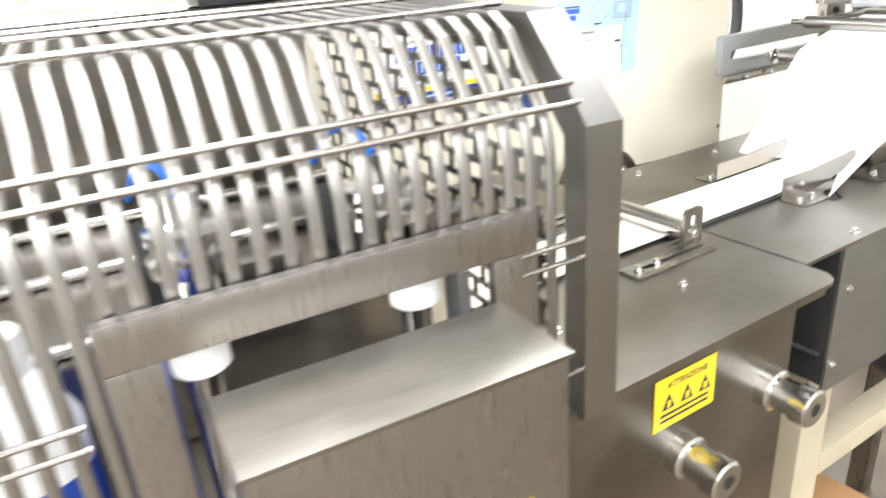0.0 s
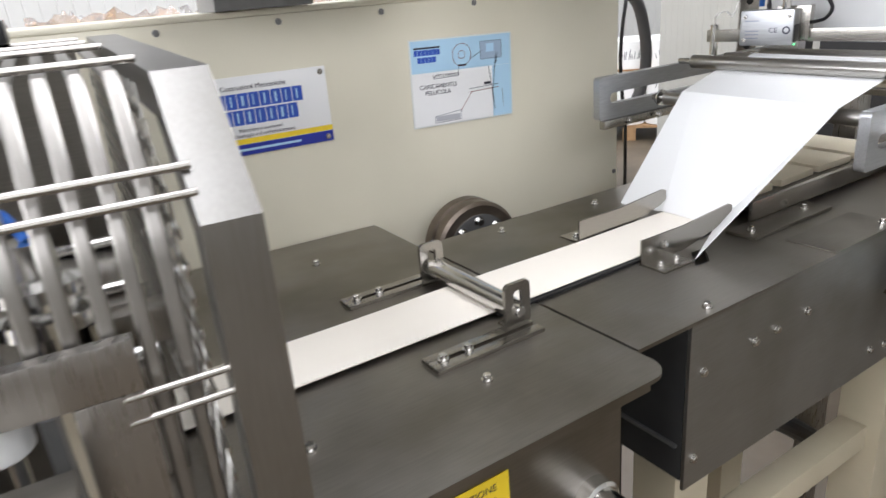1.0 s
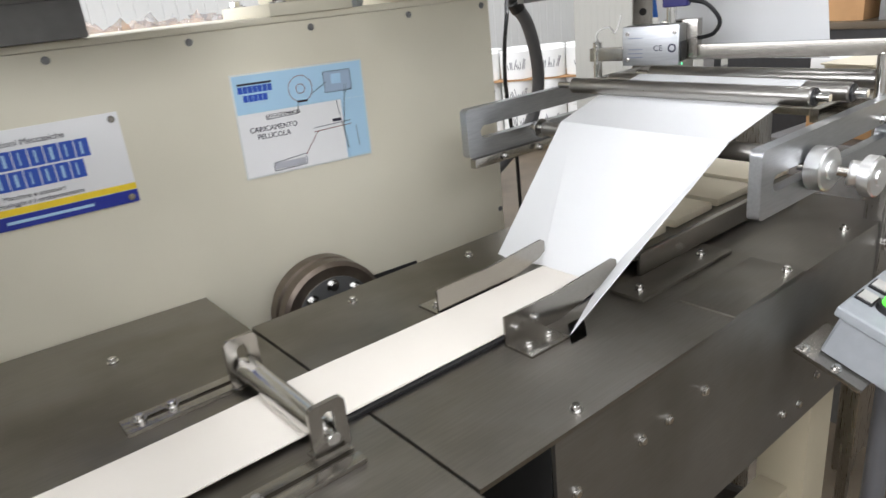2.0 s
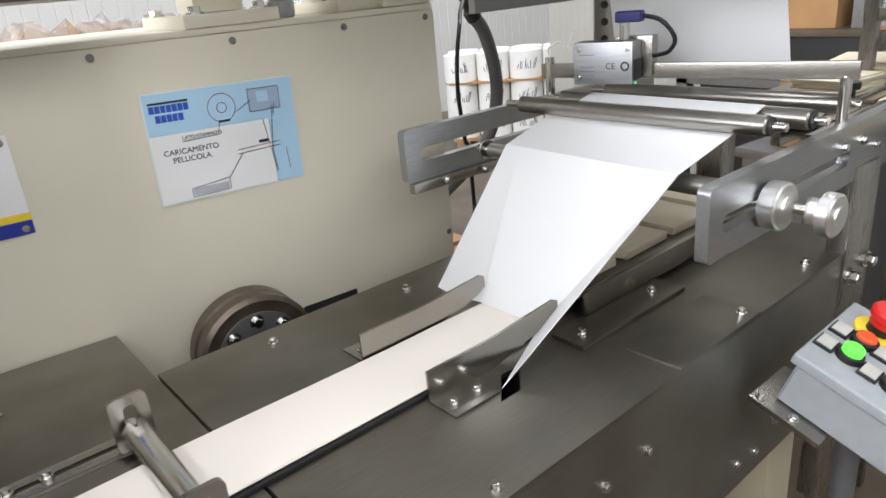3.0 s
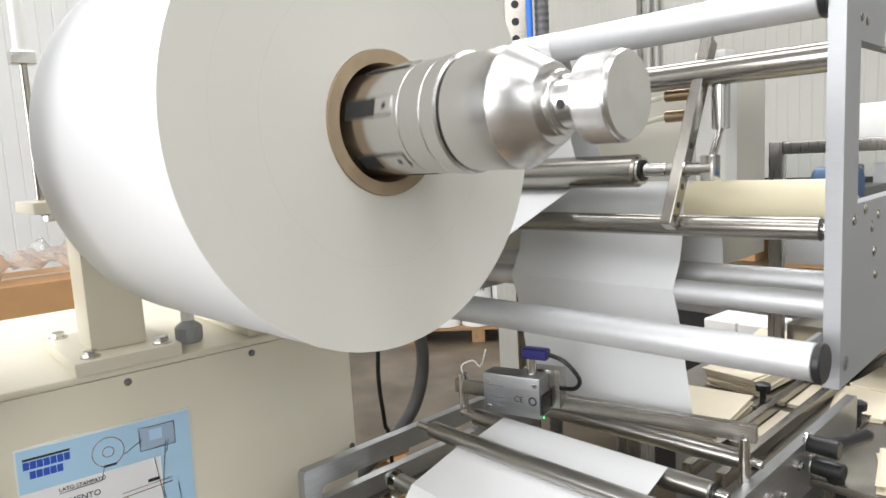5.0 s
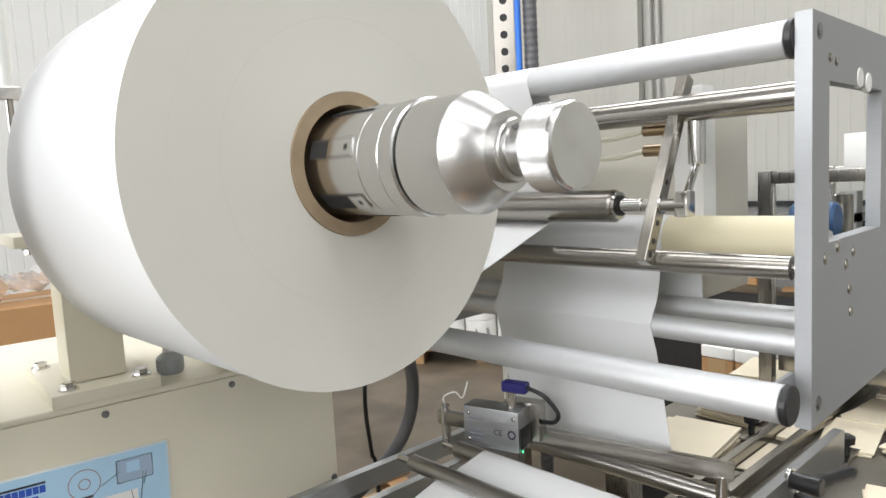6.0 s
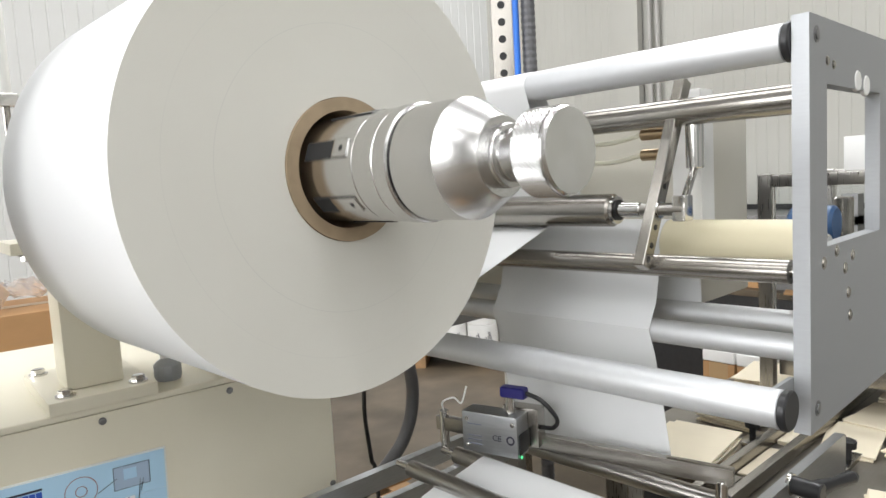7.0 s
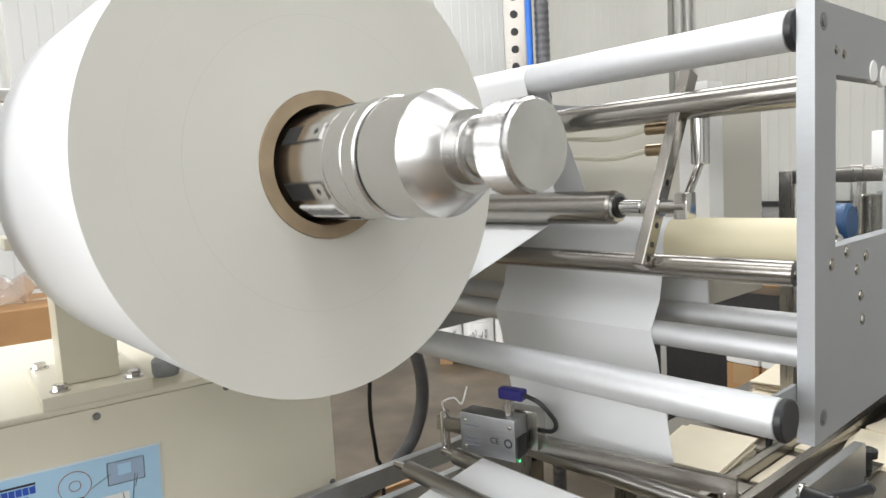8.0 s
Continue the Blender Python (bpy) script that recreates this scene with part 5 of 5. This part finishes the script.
# conduit loop and black cable by the casing
solid("flexible_conduit", tube(arc([(1.283, 1.05, 1.216), (1.308, 1.05, 1.185), (1.326, 1.05, 1.13), (1.331, 1.05, 1.075), (1.318, 1.05, 1.02), (1.286, 1.05, 0.975), (1.22, 1.06, 0.92), (1.12, 1.08, 0.86), (1.03, 1.10, 0.80)]), 0.012, 14), GREYCOND, "dark grey flexible conduit looping down to the casing", "conduit")
plug = thing("conduit_plug", "black plug connector joining conduit and cable beside the casing", "plug")
part("shell", rod((1.291, 1.05, 1.206), (1.279, 1.05, 1.224), 0.014, 14), BLACK, plug)
part("neck", tube(arc([(1.279, 1.05, 1.224), (1.262, 1.05, 1.25), (1.20, 1.06, 1.285), (1.12, 1.08, 1.29), (1.036, 1.10, 1.26), (1.020, 1.10, 1.249)]), 0.009, 12), BLACK, plug)
solid("black_cable", tube(arc([(1.262, 1.04, 1.246), (1.22, 1.0, 1.225), (1.185, 0.96, 1.205), (1.168, 0.95, 1.16), (1.164, 0.95, 1.10), (1.170, 0.95, 1.03), (1.18, 0.95, 0.90), (1.19, 0.96, 0.0)]), 0.0035, 8), BLACK, "thin black cable hanging beside the casing", "cable")

# goods and machines on the far side
for k, (x, y) in enumerate(((2.26, 0.932), (2.26, 0.843))):
    carton("carton", x, y, 0.802, 0.12, 0.085, 0.165, 2 * k, label="brown cardboard carton beneath white packs")
    w = thing("white_pack", "white shrink wrapped pack on a carton", "pack", pose(x, y, 0.9685, 0, 0, 2 * k), "white packs")
    part("pack_body", box(-0.062, 0.062, -0.043, 0.043, 0, 0.032, 0.007, 3), WHITE, w)
gb = thing("goods_bench", "low dark grey bench under the cartons", "bench")
part("top", box(2.14, 2.40, 0.72, 1.05, 0.776, 0.801, 0.003), DARKGREY, gb)
part("cabinet_body", box(2.155, 2.385, 0.735, 1.035, 0.0, 0.7755, 0.003), DARKGREY, gb)
# Black box with a concrete top, added in place of distant dark floor.
dk = thing("dark_floor_block", "black box added in place of the dark floor by the partition", "bench", pose(3.0, 0.2, 0))
part("body", box(0.02, 0.34, 0, 1.55, 0.0, 0.985, 0.004), BLACK, dk)
part("top", box(0, 0.36, -0.02, 1.57, 0.9855, 1.010, 0.003), CONCRETE, dk)
solid("cardboard_sheet", box(0, 0.26, 0, 0.20, 0, 0.004), KRAFT, "flat sheet of tan cardboard on the dark floor block", "cardboard", m=pose(3.03, 0.93, 1.0105, 0, 0, 20))
fm = thing("glazed_machine", "stainless machine frame with clear acrylic panels", "machine", pose(1.75, 0.58, 0, 0, 0, 5))
for a in (0, 0.32):
    for b in (-0.30, 0.0):
        part("post", box(a, a + 0.022, b, b + 0.022, 0, 1.445, 0.002), SHEET_V, fm)
for z in (1.423, 1.15):
    for b in (-0.30, 0.0):
        part("rail", box(0.0225, 0.3195, b + 0.002, b + 0.020, z, z + 0.020, 0.002), SHEET_V, fm)
    for a in (0, 0.32):
        part("rail", box(a + 0.002, a + 0.020, -0.2775, -0.0005, z, z + 0.020, 0.002), SHEET_V, fm)
part("acrylic_panel", box(0.004, 0.008, -0.276, -0.002, 1.172, 1.421), GLASS, fm).visible_shadow = False
part("deck", box(0.024, 0.318, -0.276, -0.002, 1.10, 1.13, 0.002), DULL, fm)
for a, b in ((0.10, -0.08), (0.2, -0.18)):
    part("press_column", rod((a, b, 1.13), (a, b, 1.40), 0.016), DULL, fm)
part("top_box", box(0.10, 0.22, -0.20, -0.08, 1.4435, 1.50, 0.003), WHITE, fm)
part("top_rod", rod((0.12, -0.14, 1.50), (0.12, -0.14, 1.60), 0.004), STEEL, fm)
part("top_rod", rod((0.20, -0.12, 1.50), (0.20, -0.12, 1.58), 0.003), STEEL, fm)
solid("wall_notice", box(3.376, 3.380, 1.64, 1.69, 1.46, 1.50), NAVY, "small blue notice on a white partition", "sign")
ws = thing("wire_shelf", "thin wire shelf high on the partition", "shelf", pose(3.0, 0.55, 1.80))
for k in range(8):
    part("wire", rod((0.05 * k, -0.35, 0), (0.05 * k, 0.35, 0), 0.004, 8), DULL, ws)
for b in (-0.3, 0.3):
    part("bracket", rod((0.38, b, 0.004), (-0.02, b, 0.004), 0.006, 8), DULL, ws)
po = thing("sports_poster", "small framed dark picture leaning by the partition", "picture", pose(3.0, 1.46, 1.2805, 0, 0, 0))
part("frame", box(0, 0.012, 0, 0.10, 0, 0.15, 0.002), WHITE, po)
part("print", box(-0.002, -0.0002, 0.01, 0.09, 0.01, 0.14), mat("dark_print", (0.06, 0.06, 0.12), 0.4, 0, 30, 0.6), po)
solid("wall_notice", box(3.380, 3.384, 1.55, 1.60, 1.455, 1.495), mat("amber_notice", (0.45, 0.30, 0.08), 0.6, 0, 10, 0.1), "small amber notice on a white partition", "sign")
pt = thing("partition_wall", "white ribbed partition behind the machines", "wall", pose(3.41, 3.0, 0, 0, 0, -90), kind="structure")
part("cladding", ribbed(5.0, 3.2, 0.045, 0.0015), WALLP, pt)
part("pilaster", box(0.93, 1.05, -0.05, -0.013, 0, 3.2), WALLP, pt)
for px_ in (1.10, 1.14):
    part("pipe", rod((px_, -0.03, 0), (px_, -0.03, 3.2), 0.010), mat("grey_pipe", (0.35, 0.34, 0.32), 0.5), pt)
# Rack and its near-black sheet are added to fill the dark area beyond.
dkr = thing("dark_area_rack", "dark rack with grey and brown goods, added to fill a dark area", "rack", pose(3.0, 0.9, 0))
for a in (0, 0.30):
    for b in (0, 0.9):
        part("upright", box(a, a + 0.05, b, b + 0.05, 0, 1.35), DARKGREY, dkr)
for z in (0.30, 0.80, 1.25):
    part("shelf", box(0, 0.35, 0, 0.95, z, z + 0.03), DARKGREY, dkr)
part("back_sheet", box(0.352, 0.36, 0, 0.95, 0.0, 1.30), DARKM, dkr)
for b, h, mt in ((0.08, 0.28, DARKGREY), (0.35, 0.33, KRAFT), (0.62, 0.25, KRAFT)):
    carton_me = part("stored_box", box(0.05, 0.30, b, b + 0.22, 0.831, 0.831 + h, 0.004), mt, dkr)

# ---- things that move: reel, mandrel and dancer ----
TURN_KEYS = [(0.0, -1882), (4.6, -525), (4.8, -425), (5.2, -280), (6.3, 29), (6.4, 55), (6.8, 183), (7.0, 240), (7.2, 295), (7.6, 423), (7.8, 480), (8.0, 528)]


def turn_at(t):
    for (t0, a0), (t1, a1) in zip(TURN_KEYS, TURN_KEYS[1:]):
        if t <= t1 + 1e-9:
            return a0 + (a1 - a0) * (t - t0) / (t1 - t0)
    return TURN_KEYS[-1][1]


def motions():
    times = [0.1 * k for k in range(81)]
    for ob in (reel, mandrel):
        walk(ob, [(t, U @ pose(0, 0, 0, 0, -turn_at(t), 0)) for t in times])
    home = pose(1.215, 0.292, 0, 0, 0, PYAW) @ pose(0.075, 0.175, 1.522)
    walk(dn, [(t, home @ pose(0, 0, 0, 0, swing, 0)) for t, swing in ((0, 0), (4.0, 0), (4.5, 1.2), (5.0, 0.4), (5.2, 0.2), (6.3, 0), (7.0, 0), (7.5, -1.2), (8.0, 0))])


motions()
